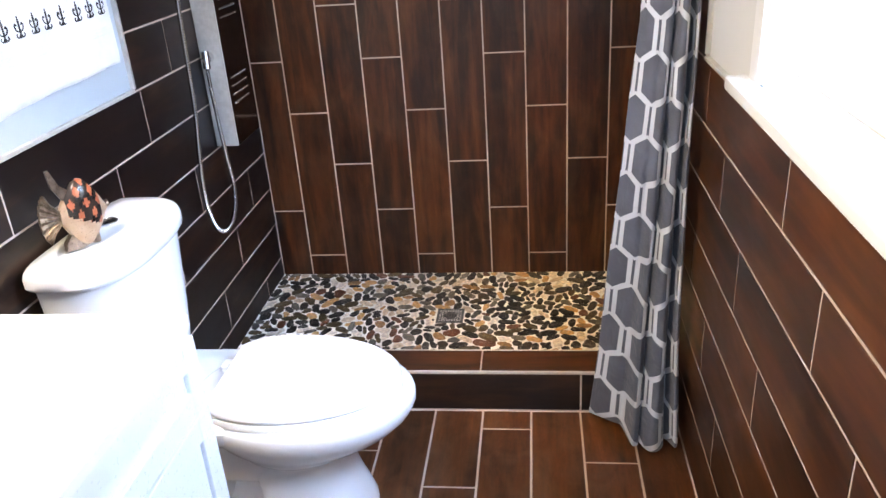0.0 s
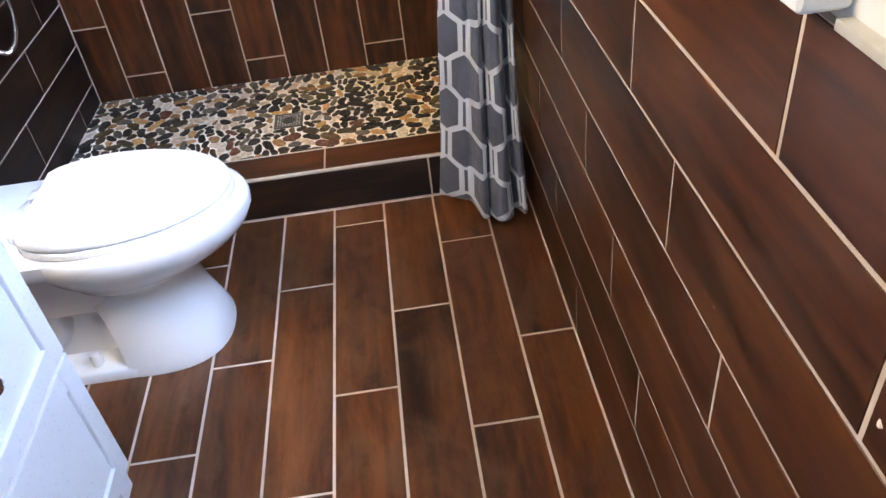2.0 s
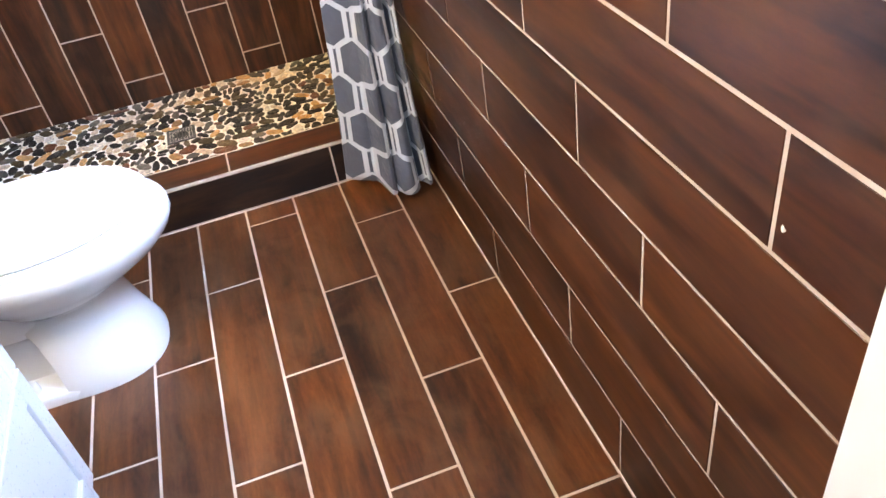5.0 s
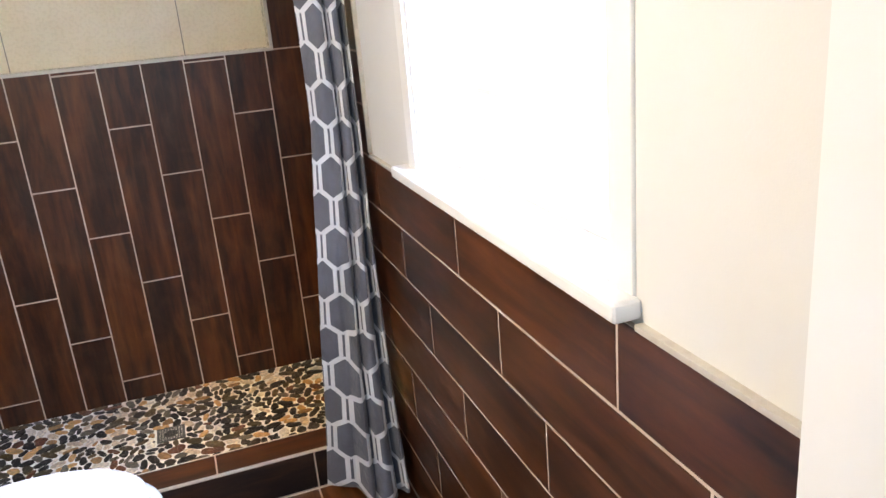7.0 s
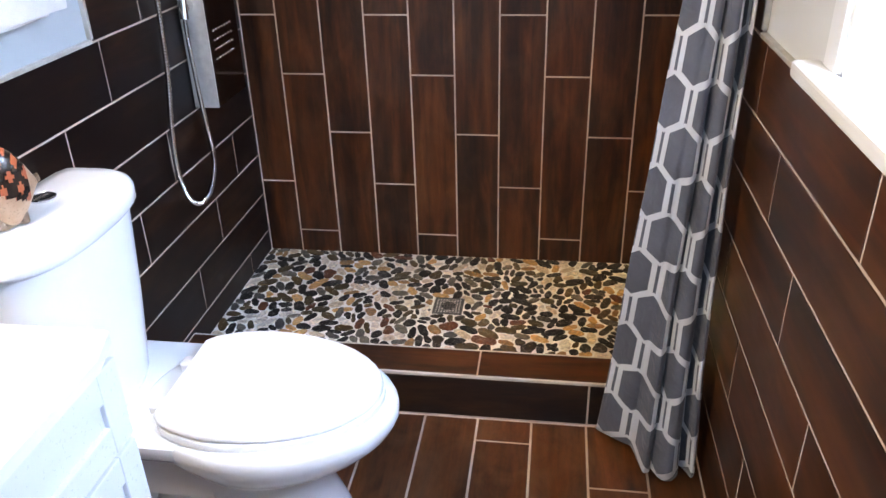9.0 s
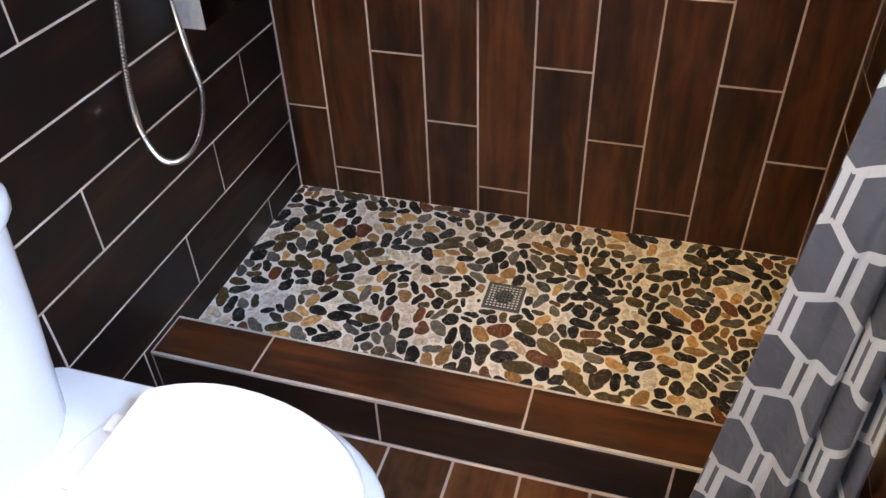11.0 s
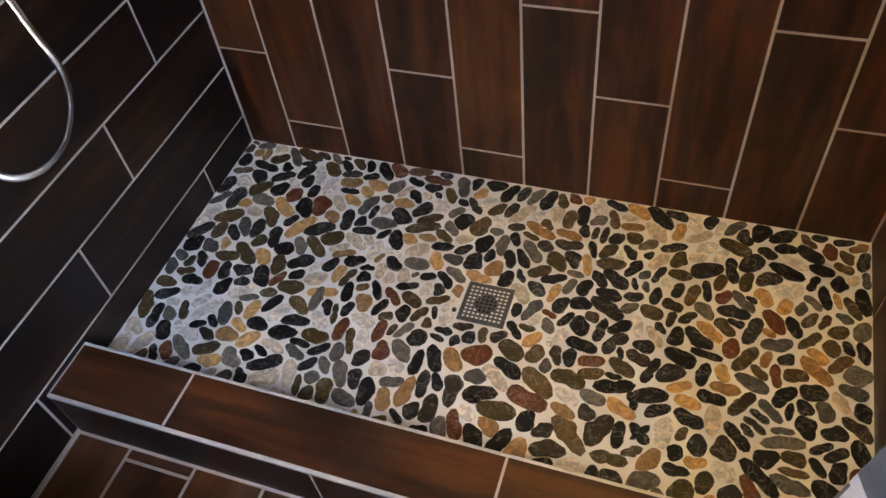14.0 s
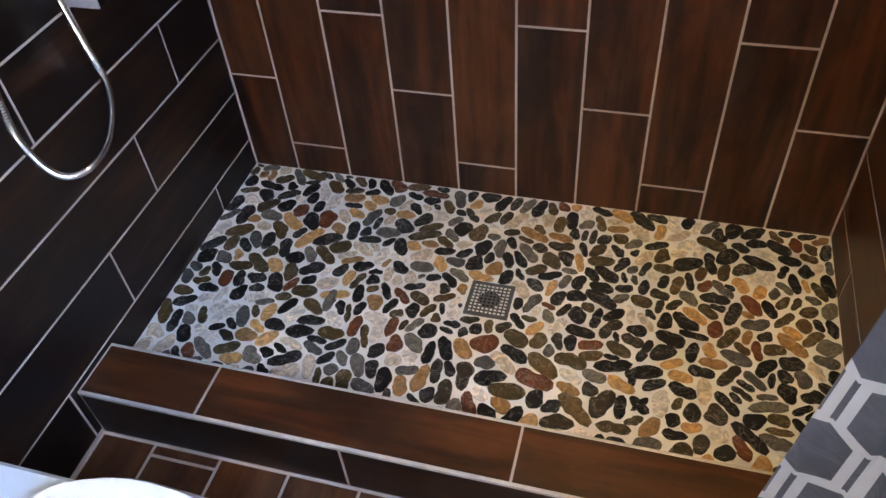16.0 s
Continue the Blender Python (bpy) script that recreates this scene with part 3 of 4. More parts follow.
deck = loft([rounded_rect(0.05, 0.36, 0.10, 0.29, 0.04), rounded_rect(0.03, 0.37, 0.155, 0.33, 0.05), rounded_rect(0.02, 0.38, 0.186, 0.366, 0.05), rounded_rect(0.02, 0.38, 0.188, 0.396, 0.05), rounded_rect(0.028, 0.37, 0.180, 0.405, 0.045)])
part("deck", deck, PORCELAIN, toilet, smooth=True)
rear = loft([rounded_rect(0.12, 0.46, 0.160, 0.0, 0.05), rounded_rect(0.12, 0.46, 0.160, 0.024, 0.05), rounded_rect(0.125, 0.455, 0.150, 0.036, 0.05), rounded_rect(0.15, 0.44, 0.092, 0.048, 0.04),
             rounded_rect(0.14, 0.44, 0.084, 0.16, 0.04), rounded_rect(0.13, 0.44, 0.098, 0.184, 0.04), rounded_rect(0.11, 0.44, 0.120, 0.198, 0.05), rounded_rect(0.09, 0.44, 0.126, 0.25, 0.05), rounded_rect(0.08, 0.44, 0.13, 0.32, 0.05)])
part("foot", rear, PORCELAIN, toilet, smooth=True)
trap = bmesh.new()
tube(smooth_line([(0.43, 0, 0.11), (0.40, 0, 0.185), (0.33, 0, 0.222), (0.262, 0, 0.195), (0.240, 0, 0.13), (0.20, 0, 0.09), (0.15, 0, 0.085)], 5), 0.066, 18, trap)
trap.transform(Matrix.Diagonal((1, 1.62, 1, 1)))
part("trapway", trap, PORCELAIN, toilet, smooth=True)
for sy in (-1, 1):
    part("bolt_cap", lathe([(0.0150, 0.030), (0.0145, 0.062), (0.011, 0.070), (0.003, 0.073)], 16, Matrix.Translation((0.318, sy * 0.128, 0.0))), SEATW, toilet, "white plastic bolt cap", True)
seat_rings = [egg(0.205, 0.748, 0.197, z, mid=0.43, back=0.284) for z in (0.411, 0.425)]
part("seat", loft([egg(0.205, 0.744, 0.193, 0.4095, mid=0.43, back=0.284)] + seat_rings + [egg(0.205, 0.745, 0.195, 0.4275, mid=0.43, back=0.284)]), SEATW, toilet, smooth=True)
lid = loft([egg(0.205, 0.740, 0.190, 0.4290, mid=0.43, back=0.282), egg(0.204, 0.745, 0.194, 0.4335, mid=0.43, back=0.280), egg(0.204, 0.745, 0.194, 0.442, mid=0.43, back=0.280),
            egg(0.208, 0.739, 0.189, 0.449, mid=0.43, back=0.284), egg(0.25, 0.72, 0.165, 0.4525, mid=0.43, back=0.298), egg(0.33, 0.62, 0.09, 0.4535, mid=0.43, back=0.34)])
part("lid", lid, SEATW, toilet, smooth=True)
for sy in (-1, 1):
    part("hinge", loft([rounded_rect(0.244, 0.284, 0.019, 0.405, 0.008), rounded_rect(0.244, 0.284, 0.019, 0.426, 0.008), rounded_rect(0.249, 0.279, 0.014, 0.431, 0.008)], bm=None), SEATW, toilet, at=Matrix.Translation((0, sy * 0.078, 0)), smooth=True)
TO = -0.064    # the tank's middle, off the bowl's


def bow(x0, x1, half, z, n=44):
    """A tank's outline: straight at the wall, bowed in front with soft corners."""
    pts = []
    c = x0 + (x1 - x0) * 0.42
    for k in range(n):
        a = 2 * math.pi * k / n
        ca, sa = math.cos(a), math.sin(a)
        p = 2.7 if ca > 0 else 9.0
        r = (abs(ca) ** p + abs(sa) ** p) ** (-1 / p)
        pts.append((c + ca * r * ((x1 - c) if ca > 0 else (c - x0)), TO + sa * r * half, z))
    return pts


tank = loft([bow(0.030, 0.180, 0.155, 0.405), bow(0.026, 0.190, 0.168, 0.430), bow(0.022, 0.206, 0.188, 0.62), bow(0.020, 0.218, 0.206, 0.836)])
part("tank", tank, PORCELAIN, toilet, smooth=True)
tlid = loft([bow(0.014, 0.226, 0.214, 0.832), bow(0.010, 0.233, 0.223, 0.842), bow(0.010, 0.233, 0.223, 0.864), bow(0.013, 0.228, 0.218, 0.876), bow(0.022, 0.215, 0.206, 0.884), bow(0.05, 0.185, 0.175, 0.887)])
part("tank_lid", tlid, PORCELAIN, toilet, smooth=True)
part("flush_button", lathe([(0.027, 0.885), (0.027, 0.890), (0.023, 0.892), (0.022, 0.8905), (0.002, 0.8908)], 24, Matrix.Translation((0.085, TO + 0.035, 0))), CHROME, toilet, "round chrome flush button", True)

# ---- fish figurine on the tank ----
RUST = mottled("rust_glaze", (0.30, 0.075, 0.03), (0.38, 0.11, 0.045), 0.3, 40.0)
GILT = mottled("pale_gilt", (0.46, 0.32, 0.21), (0.54, 0.40, 0.28), 0.3, 40.0, 0.1, 300.0, 0.5)
BRONZE = mottled("worn_bronze", (0.16, 0.12, 0.085), (0.32, 0.26, 0.2), 0.3, 90.0, 0.1, 300.0, 0.8)
DARKG = mottled("black_glaze", (0.012, 0.01, 0.009), (0.03, 0.022, 0.018), 0.22, 30.0)


def fish_mesh():
    bm = bmesh.new()
    n, m = 64, 72
    rings = []
    for i in range(m):
        t = i / (m - 1)
        x = -0.062 + 0.124 * t
        h = 0.066 * math.sin(math.pi * min(1, 0.06 + 0.94 * t)) ** 1.05 + 0.005
        w = 0.020 * math.sin(math.pi * (0.1 + 0.85 * t)) + 0.003
        rings.append([(x, w * math.cos(2 * math.pi * k / n), h * math.sin(2 * math.pi * k / n)) for k in range(n)])
    loft(rings, True, bm)
    for f in bm.faces:
        c = f.calc_center_median()
        u, v = (c.x * 1.25 + c.z) / 0.046, (c.x * 1.25 - c.z) / 0.046
        diamond = abs((u % 1) - 0.5) < 0.265 and abs((v % 1) - 0.5) < 0.265
        body = -0.048 < c.x < 0.040 and c.z > -0.016 - 0.35 * c.x
        f.material_index = (1 if diamond else 2) if body else 0

    def fin(points, thick):
        a = [bm.verts.new((x, -thick, z)) for x, z in points]
        b = [bm.verts.new((x * 0.98, thick, z)) for x, z in points]
        for i in range(len(points)):
            j = (i + 1) % len(points)
            bm.faces.new((a[i], a[j], b[j], b[i]))
        bm.faces.new(list(reversed(a)))
        bm.faces.new(b)

    body_faces = len(bm.faces)
    steps = 19
    front, rear = [], []
    for k in range(steps):
        a = radians(-80 + 160 * k / (steps - 1))
        ridge = 0.0025 if k % 2 else -0.0015
        pts = [(-0.052 - 0.012 * math.cos(a), 0.010 * math.sin(a)), (-0.078 - 0.016 * math.cos(a), 0.032 * math.sin(a)), (-0.088 - 0.026 * math.cos(a), 0.052 * math.sin(a))]
        front.append([bm.verts.new((x, 0.004 + ridge, z)) for x, z in pts])
        rear.append([bm.verts.new((x, -0.004 - ridge, z)) for x, z in pts])
    for k in range(steps - 1):
        for q in range(2):
            bm.faces.new((front[k][q], front[k + 1][q], front[k + 1][q + 1], front[k][q + 1]))
            bm.faces.new((rear[k][q], rear[k][q + 1], rear[k + 1][q + 1], rear[k + 1][q]))
        bm.faces.new((front[k][2], front[k + 1][2], rear[k + 1][2], rear[k][2]))
    for k in (0, steps - 1):
        for q in range(2):
            bm.faces.new((front[k][q], front[k][q + 1], rear[k][q + 1], rear[k][q]))
    fin([(-0.046, 0.028), (-0.072, 0.062), (-0.078, 0.096), (-0.070, 0.098), (-0.052, 0.066), (-0.028, 0.050)], 0.005)
    fin([(-0.034, -0.030), (-0.062, -0.056), (-0.064, -0.072), (-0.02, -0.0725), (0.022, -0.062), (0.010, -0.040)], 0.008)
    tube([(0.018, 0, -0.04), (0.02, 0, -0.068)], 0.012, 10, bm)
    tube([(0.060, 0.0, 0.004), (0.068, 0.0, 0.006)], 0.008, 10, bm)
    bm.faces.ensure_lookup_table()
    for f in bm.faces[body_faces:]:
        f.material_index = 3
    bmesh.ops.recalc_face_normals(bm, faces=bm.faces)
    return bm


fish = part("fish_figurine", fish_mesh(), [GILT, RUST, DARKG, BRONZE], smooth=True, at=pose(0.118, -1.452, 0.887 + 0.0785, 0, 4, 56) @ Matrix.Diagonal((0.82, 1.1, 1.06, 1)))
tagged(fish, "glazed fish figurine with rust diamonds on toilet tank", "figurine")

# ---- vanity ----
VX, VY1, VY0, VZ = 0.484, -1.785, -2.55, 0.868
vanity = thing("vanity_cabinet", "white shaker vanity cabinet with drawers and knobs", "cabinet", (0, (VY0 + VY1) / 2, 0))
vo = Matrix.Translation(-vanity.location)


def vpart(name, bm, mat, parent=None, label="", smooth=False):
    bm.transform(vo)
    return part(name, bm, mat, parent or vanity, label, smooth)


vb = one_box((0.012, VY0, 0.070), (VX - 0.02, VY1, 0.785))
for y0, y1 in ((VY0, VY0 + 0.052), (VY1 - 0.052, VY1)):
    box(vb, (VX - 0.072, y0, 0.0), (VX - 0.0205, y1, 0.0702))
    box(vb, (0.012, y0, 0.0), (0.062, y1, 0.0702))
box(vb, (VX - 0.085, VY0 + 0.052, 0.0), (VX - 0.073, VY1 - 0.052, 0.0702))
for a, b in (((0.012, VY0, 0.784), (VX - 0.02, VY0 + 0.018, VZ)), ((0.012, VY1 - 0.018, 0.784), (VX - 0.02, VY1, VZ)), ((VX - 0.038, VY0 + 0.018, 0.784), (VX - 0.02, VY1 - 0.018, VZ))):
    box(vb, a, b)
vpart("body", vb, CABINET)


def shaker_front(y0, y1, z0, z1, name):
    s, x0, x1 = 0.048, VX - 0.0195, VX
    front = vpart(name, one_box((x0, y0 + 0.002, z0 + 0.002), (x1 - 0.010, y1 - 0.002, z1 - 0.002)), CABINET)
    for a, b in (((x1 - 0.0099, y0, z0), (x1, y0 + s, z1)), ((x1 - 0.0099, y1 - s, z0), (x1, y1, z1))):
        vpart("stile", one_box(a, b, 0.0014, 1), CABINET, front)
    for a, b in (((x1 - 0.0099, y0 + s, z0), (x1 - 0.0004, y1 - s, z0 + s)), ((x1 - 0.0099, y0 + s, z1 - s), (x1 - 0.0004, y1 - s, z1))):
        vpart("rail", one_box(a, b, 0.0014, 1), CABINET, front)
    return front


def knob(parent, y, z):
    m = Matrix.Translation((VX - 0.0005, y, z)) @ Matrix.Rotation(radians(90), 4, "Y")
    vpart("knob", lathe([(0.006, 0), (0.005, 0.012), (0.008, 0.016), (0.015, 0.021), (0.0155, 0.025), (0.011, 0.029), (0.002, 0.0305)], 20, m), CHROME, parent, "round chrome knob", True)


for z0, z1 in ((0.722, 0.860), (0.425, 0.714), (0.080, 0.417)):
    d = shaker_front(-2.250, -1.790, z0, z1, "drawer")
    if z1 < 0.8:
        knob(d, -2.020, (z0 + z1) / 2 + 0.006)
d = shaker_front(-2.545, -2.258, 0.080, 0.860, "door")
knob(d, -2.295, 0.70)
vtop = thing("washbasin", "white moulded washbasin top resting on vanity cabinet", "washbasin", (0, (VY0 + VY1) / 2, VZ))


def vanity_top_mesh():
    """A slab with an oval basin sunk in it."""
    bm = bmesh.new()
    n = 48
    cx, cy, z0, z1 = 0.235, (VY0 + VY1) / 2, VZ, 0.898
    x0, x1, y0, y1 = 0.0005, VX + 0.012, VY0 - 0.008, VY1 + 0.010

    def rect_ring(z, inset):
        pts = []
        for k in range(n):
            a = 2 * math.pi * k / n
            ca, sa = math.cos(a), math.sin(a)
            hx, hy = (x1 - x0) / 2 - inset, (y1 - y0) / 2 - inset
            s = min(hx / max(abs(ca), 1e-6), hy / max(abs(sa), 1e-6))
            pts.append(((x0 + x1) / 2 + ca * s, (y0 + y1) / 2 + sa * s, z))
        return pts

    def oval(rx, ry, z):
        return [(cx + rx * math.cos(2 * math.pi * k / n), cy + ry * math.sin(2 * math.pi * k / n), z) for k in range(n)]

    loft([rect_ring(z0, 0.004), rect_ring(z0 + 0.004, 0), rect_ring(z1 - 0.006, 0), rect_ring(z1, 0.006), oval(0.155, 0.215, z1)], False, bm)
    bowl_bm = bmesh.new()
    loft([oval(0.155, 0.215, z1 - 0.0003), oval(0.148, 0.207, z1 - 0.004),
          oval(0.135, 0.19, z1 - 0.045), oval(0.105, 0.15, z1 - 0.085), oval(0.04, 0.05, z1 - 0.105)], False, bowl_bm)
    bowl_bm.faces.new([v for v in bowl_bm.verts][-n:])
    for b in (bm, bowl_bm):
        b.transform(Matrix.Translation(-vtop.location))
    return bm, bowl_bm


slab_bm, bowl_bm = vanity_top_mesh()
part("slab", slab_bm, MARBLE, vtop, smooth=True)
part("basin", bowl_bm, MARBLE, vtop, "oval sunken basin", True)

# ---- shower panel with hand-shower hose ----
panel = thing("shower_column", "tall steel shower column with jets and hose", "shower", (0, -0.30, 0.78))
po = Matrix.Translation(-panel.location)


def ppart(name, bm, mat, parent=None, label="", smooth=False):
    bm.transform(po)
    return part(name, bm, mat, parent or panel, label, smooth)


PY0, PY1, PX, PB, PT = -0.440, -0.215, 0.080, 0.797, 2.05
ppart("back_box", one_box((0.0005, PY0 + 0.001, PB), (PX - 0.004, PY1 - 0.001, PT), 0.002), STEEL)
ppart("front_plate", one_box((PX - 0.0035, PY0, PB), (PX, PY1, PT), 0.0012, 1), DARKSTEEL, None, "polished dark front plate")
ppart("side_plate", one_box((0.004, PY0 - 0.003, PB), (PX + 0.001, PY0 + 0.0005, PT), 0.001, 1), SATIN, None, "brushed steel side")
for zc in (0.978, 1.258, 1.538):
    jet = bmesh.new()
    for r in range(4):
        for c in range(7):
            yy, zz = PY0 + 0.042 + c * 0.021, zc - 0.042 + r * 0.028
            loft([[(x, yy + q * math.cos(a), zz + q * math.sin(a)) for a in [2 * math.pi * k / 8 for k in range(8)]] for x, q in ((PX - 0.001, 0.0042), (PX + 0.003, 0.0036))], True, jet)
    ppart("jet_plate", jet, CHROME, None, "rows of small pale spray nozzles")
hold = bmesh.new()
tube([(0.034, PY0 - 0.003, 1.10), (0.034, PY0 - 0.030, 1.10)], 0.017, 18, hold)
tube([(0.034, PY0 - 0.028, 1.122), (0.036, PY0 - 0.040, 1.068)], 0.0125, 16, hold)
ppart("hose_outlet", hold, CHROME, None, "chrome hose outlet", True)
hook = bmesh.new()
tube([(0.03, PY0 - 0.002, 1.72), (0.05, PY0 - 0.06, 1.72)], 0.012, 14, hook)
tube([(0.055, PY0 - 0.07, 1.70), (0.052, PY0 - 0.066, 1.75)], 0.019, 16, hook)
ppart("sprayer_holder", hook, CHROME, None, "", True)
sprayer = bmesh.new()
tube(smooth_line([(0.053, PY0 - 0.10, 1.62), (0.054, PY0 - 0.073, 1.74), (0.075, PY0 - 0.055, 1.84)], 6), 0.012, 14, sprayer)
tube([(0.068, PY0 - 0.06, 1.86), (0.10, PY0 - 0.05, 1.845)], 0.04, 20, sprayer)
ppart("sprayer", sprayer, CHROME, None, "chrome hand shower", True)
loop = smooth_line([(0.036, -0.480, 1.07), (0.042, -0.493, 1.00), (0.045, -0.490, 0.875), (0.045, -0.476, 0.755), (0.045, -0.463, 0.660), (0.045, -0.482, 0.597), (0.045, -0.535, 0.553), (0.045, -0.605, 0.550),
                    (0.045, -0.668, 0.596), (0.045, -0.700, 0.695), (0.045, -0.690, 0.81), (0.045, -0.652, 0.975), (0.045, -0.636, 1.145), (0.045, -0.620, 1.31), (0.050, -0.585, 1.48), (0.053, PY0 - 0.10, 1.62)], 42)
ppart("hose", tube(loop, 0.0068, 10, None, 0.0011), CHROME, None, "ribbed chrome shower hose", True)

# ---- curtain and rod ----
rod = thing("curtain_rod", "slim chrome shower curtain rod", "curtain rod", (0, -0.885, 2.02))
part("rod", tube([(0.001, 0, 0), (W - 0.001, 0, 0)], 0.0125, 16), CHROME, rod, smooth=True)
for x, s in ((0.0005, 1), (W - 0.0005, -1)):
    part("flange", lathe([(0.028, 0), (0.026, 0.008), (0.015, 0.014)], 20, Matrix.Translation((x, 0, 0)) @ Matrix.Rotation(radians(90 * s), 4, "Y")), CHROME, rod, smooth=True)


def curtain_mesh():
    """Gathered cloth: a folded cross-section that widens and swings out towards the hem; UV in cloth metres."""
    fold = smooth_line([(0.0, 0.25, 0), (0.10, -0.15, 0), (0.30, -0.75, 0), (0.48, -0.55, 0), (0.56, 0.0, 0), (0.47, 0.45, 0), (0.44, 0.75, 0), (0.56, 0.35, 0), (0.66, -0.65, 0), (0.76, -0.8, 0),
                        (0.83, -0.1, 0), (0.78, 0.6, 0), (0.83, 0.8, 0), (0.90, 0.1, 0), (0.945, -0.6, 0), (0.985, -0.3, 0), (1.0, 0.4, 0)], 9)
    rows, cols = 120, len(fold)
    arc = [0.0]
    for a, b in zip(fold, fold[1:]):
        arc.append(arc[-1] + math.hypot((b.x - a.x) * 0.175, (b.y - a.y) * 0.036))
    bm = bmesh.new()
    uvl = bm.loops.layers.uv.new("UVMap")
    grid = []
    for j in range(rows + 1):
        t = j / rows
        line = []
        for i, f in enumerate(fold):
            z = 2.0 - (2.0 - 0.042 - 0.012 * math.sin(5.1 * f.x + 1)) * t
            xl = 1.356 - 0.010 * t - 0.172 * max(0.0, t - 0.4)
            xr = 1.487 + 0.004 * math.sin(6 * t)
            step = min(1.0, max(0.0, (f.x - 0.36) / 0.14))
            y = -0.890 - 0.012 * t - (0.020 + 0.095 * step * step * (3 - 2 * step) + 0.03 * f.x) * t ** 2.2
            depth = 0.042 - 0.004 * t
            wob = 0.006 * math.sin(9 * t + 5 * f.x) * t + 0.004 * math.sin(23 * t + 11 * f.x)
            line.append(bm.verts.new((xl + (xr - xl) * f.x + wob * 0.5, y + depth * f.y + wob, z)))
        grid.append(line)
    for j in range(rows):
        for i in range(cols - 1):
            face = bm.faces.new((grid[j][i], grid[j][i + 1], grid[j + 1][i + 1], grid[j + 1][i]))
            for loop_, (a, b) in zip(face.loops, ((j, i), (j, i + 1), (j + 1, i + 1), (j + 1, i))):
                loop_[uvl].uv = (arc[b] * 1.0 + 0.03, 2.0 - 1.96 * a / rows)
    return bm


curtain = part("shower_curtain", curtain_mesh(), FABRIC, smooth=True)
tagged(curtain, "slate grey shower curtain with pale hexagon outlines", "curtain")
sol = curtain.modifiers.new("cloth", "SOLIDIFY")
sol.thickness, sol.offset = 0.0012, 0
for k in range(8):
    x = 1.372 + 0.014 * k
    part("ring", tube([(x, 0.022 * math.cos(a), 0.022 * math.sin(a) - 0.008) for a in [2 * math.pi * q / 24 for q in range(25)]], 0.0018, 6), CHROME, rod, smooth=True)

# ---- towel on its bar ----
bar = thing("towel_bar", "chrome towel bar on the painted wall", "towel bar", (0, -1.30, 1.76))
part("rail", tube([(0.06, -0.32, 0), (0.06, 0.32, 0)], 0.008, 14), CHROME, bar, smooth=True)
for y in (-0.31, 0.31):
    part("bracket", lathe([(0.022, 0), (0.022, 0.006), (0.010, 0.012), (0.009, 0.058)], 16, Matrix.Translation((-0.0098, y, 0)) @ Matrix.Rotation(radians(90), 4, "Y")), CHROME, bar, smooth=True)
towel = thing("towel", "white towel with black embroidered motifs over bar", "towel", (0.06, -1.315, 1.765))


def towel_sheet(y0, y1, zb, thick, side, sway):
    """One hanging half, with soft waves and a rounded hem."""
    bm = bmesh.new()
    n, rows = 28, 26
    front, back = [], []
    for j in range(rows + 1):
        t = j / rows
        fr_, bk = [], []
        for i in range(n + 1):
            s = i / n
            y = y0 + (y1 - y0) * s
            z = 0.008 - (0.008 - zb - sway * s) * t
            wave = 0.006 * t * math.sin(7 * s + 1.3) + 0.003 * t * math.sin(19 * s)
            hem = math.sqrt(max(0.0, 1 - max(0.0, (t - 0.985) / 0.015) ** 2)) * 0.5 + 0.5
            x = side * (0.010 + 0.004 * t) + wave
            fr_.append(bm.verts.new((x + thick * hem / 2, y, z)))
            bk.append(bm.verts.new((x - thick * hem / 2, y, z)))
        front.append(fr_)
        back.append(bk)
    for g in (front, back):
        for j in range(rows):
            for i in range(n):
                bm.faces.new((g[j][i], g[j][i + 1], g[j + 1][i + 1], g[j + 1][i]))
    for j in range(rows):
        for i in (0, n):
            bm.faces.new((front[j][i], front[j + 1][i], back[j + 1][i], back[j][i]))
    for j in (0, rows):
        for i in range(n):
            bm.faces.new((front[j][i], front[j][i + 1], back[j][i + 1], back[j][i]))
    bmesh.ops.recalc_face_normals(bm, faces=bm.faces)
    return bm


part("front_layer", towel_sheet(-0.30, 0.225, -0.552, 0.010, 1, 0.0), TOWEL, towel, smooth=True)
part("back_layer", towel_sheet(-0.27, 0.20, -0.575, 0.010, -1, 0.012), TOWEL, towel, smooth=True)

band = bmesh.new()
for zz in (-0.462, -0.470, -0.478):
    pts = []
    for i in range(29):
        s_ = i / 28
        t_ = (0.008 - zz) / 0.56
        pts.append((0.010 + 0.004 * t_ + 0.006 * t_ * math.sin(7 * s_ + 1.3) + 0.003 * t_ * math.sin(19 * s_) + 0.0046, -0.30 + 0.525 * s_, zz))
    tube(pts, 0.0016, 6, band)
part("woven_band", band, TOWEL, towel, smooth=True)


def motif():
    """A small stitched fleuron: stem, side curls and foot."""
    bm = bmesh.new()
    r = 0.0016
    tube([(0, 0, -0.018), (0, 0, 0.018)], r * 1.5, 6, bm)
    tube([(0, 0, 0.012), (0, 0, 0.024)], r * 0.9, 6, bm)
    for s in (-1, 1):
        tube(smooth_line([(0, 0, -0.006), (0, s * 0.009, -0.004), (0, s * 0.014, 0.004), (0, s * 0.011, 0.010), (0, s * 0.008, 0.006)], 4), r, 6, bm)
        tube(smooth_line([(0, 0, -0.010), (0, s * 0.007, -0.017), (0, s * 0.013, -0.014), (0, s * 0.011, -0.009)], 4), r, 6, bm)
    tube([(0, -0.007, -0.017), (0, 0.007, -0.017)], r, 6, bm)
    return finish("motif", bm, BLACK, True)


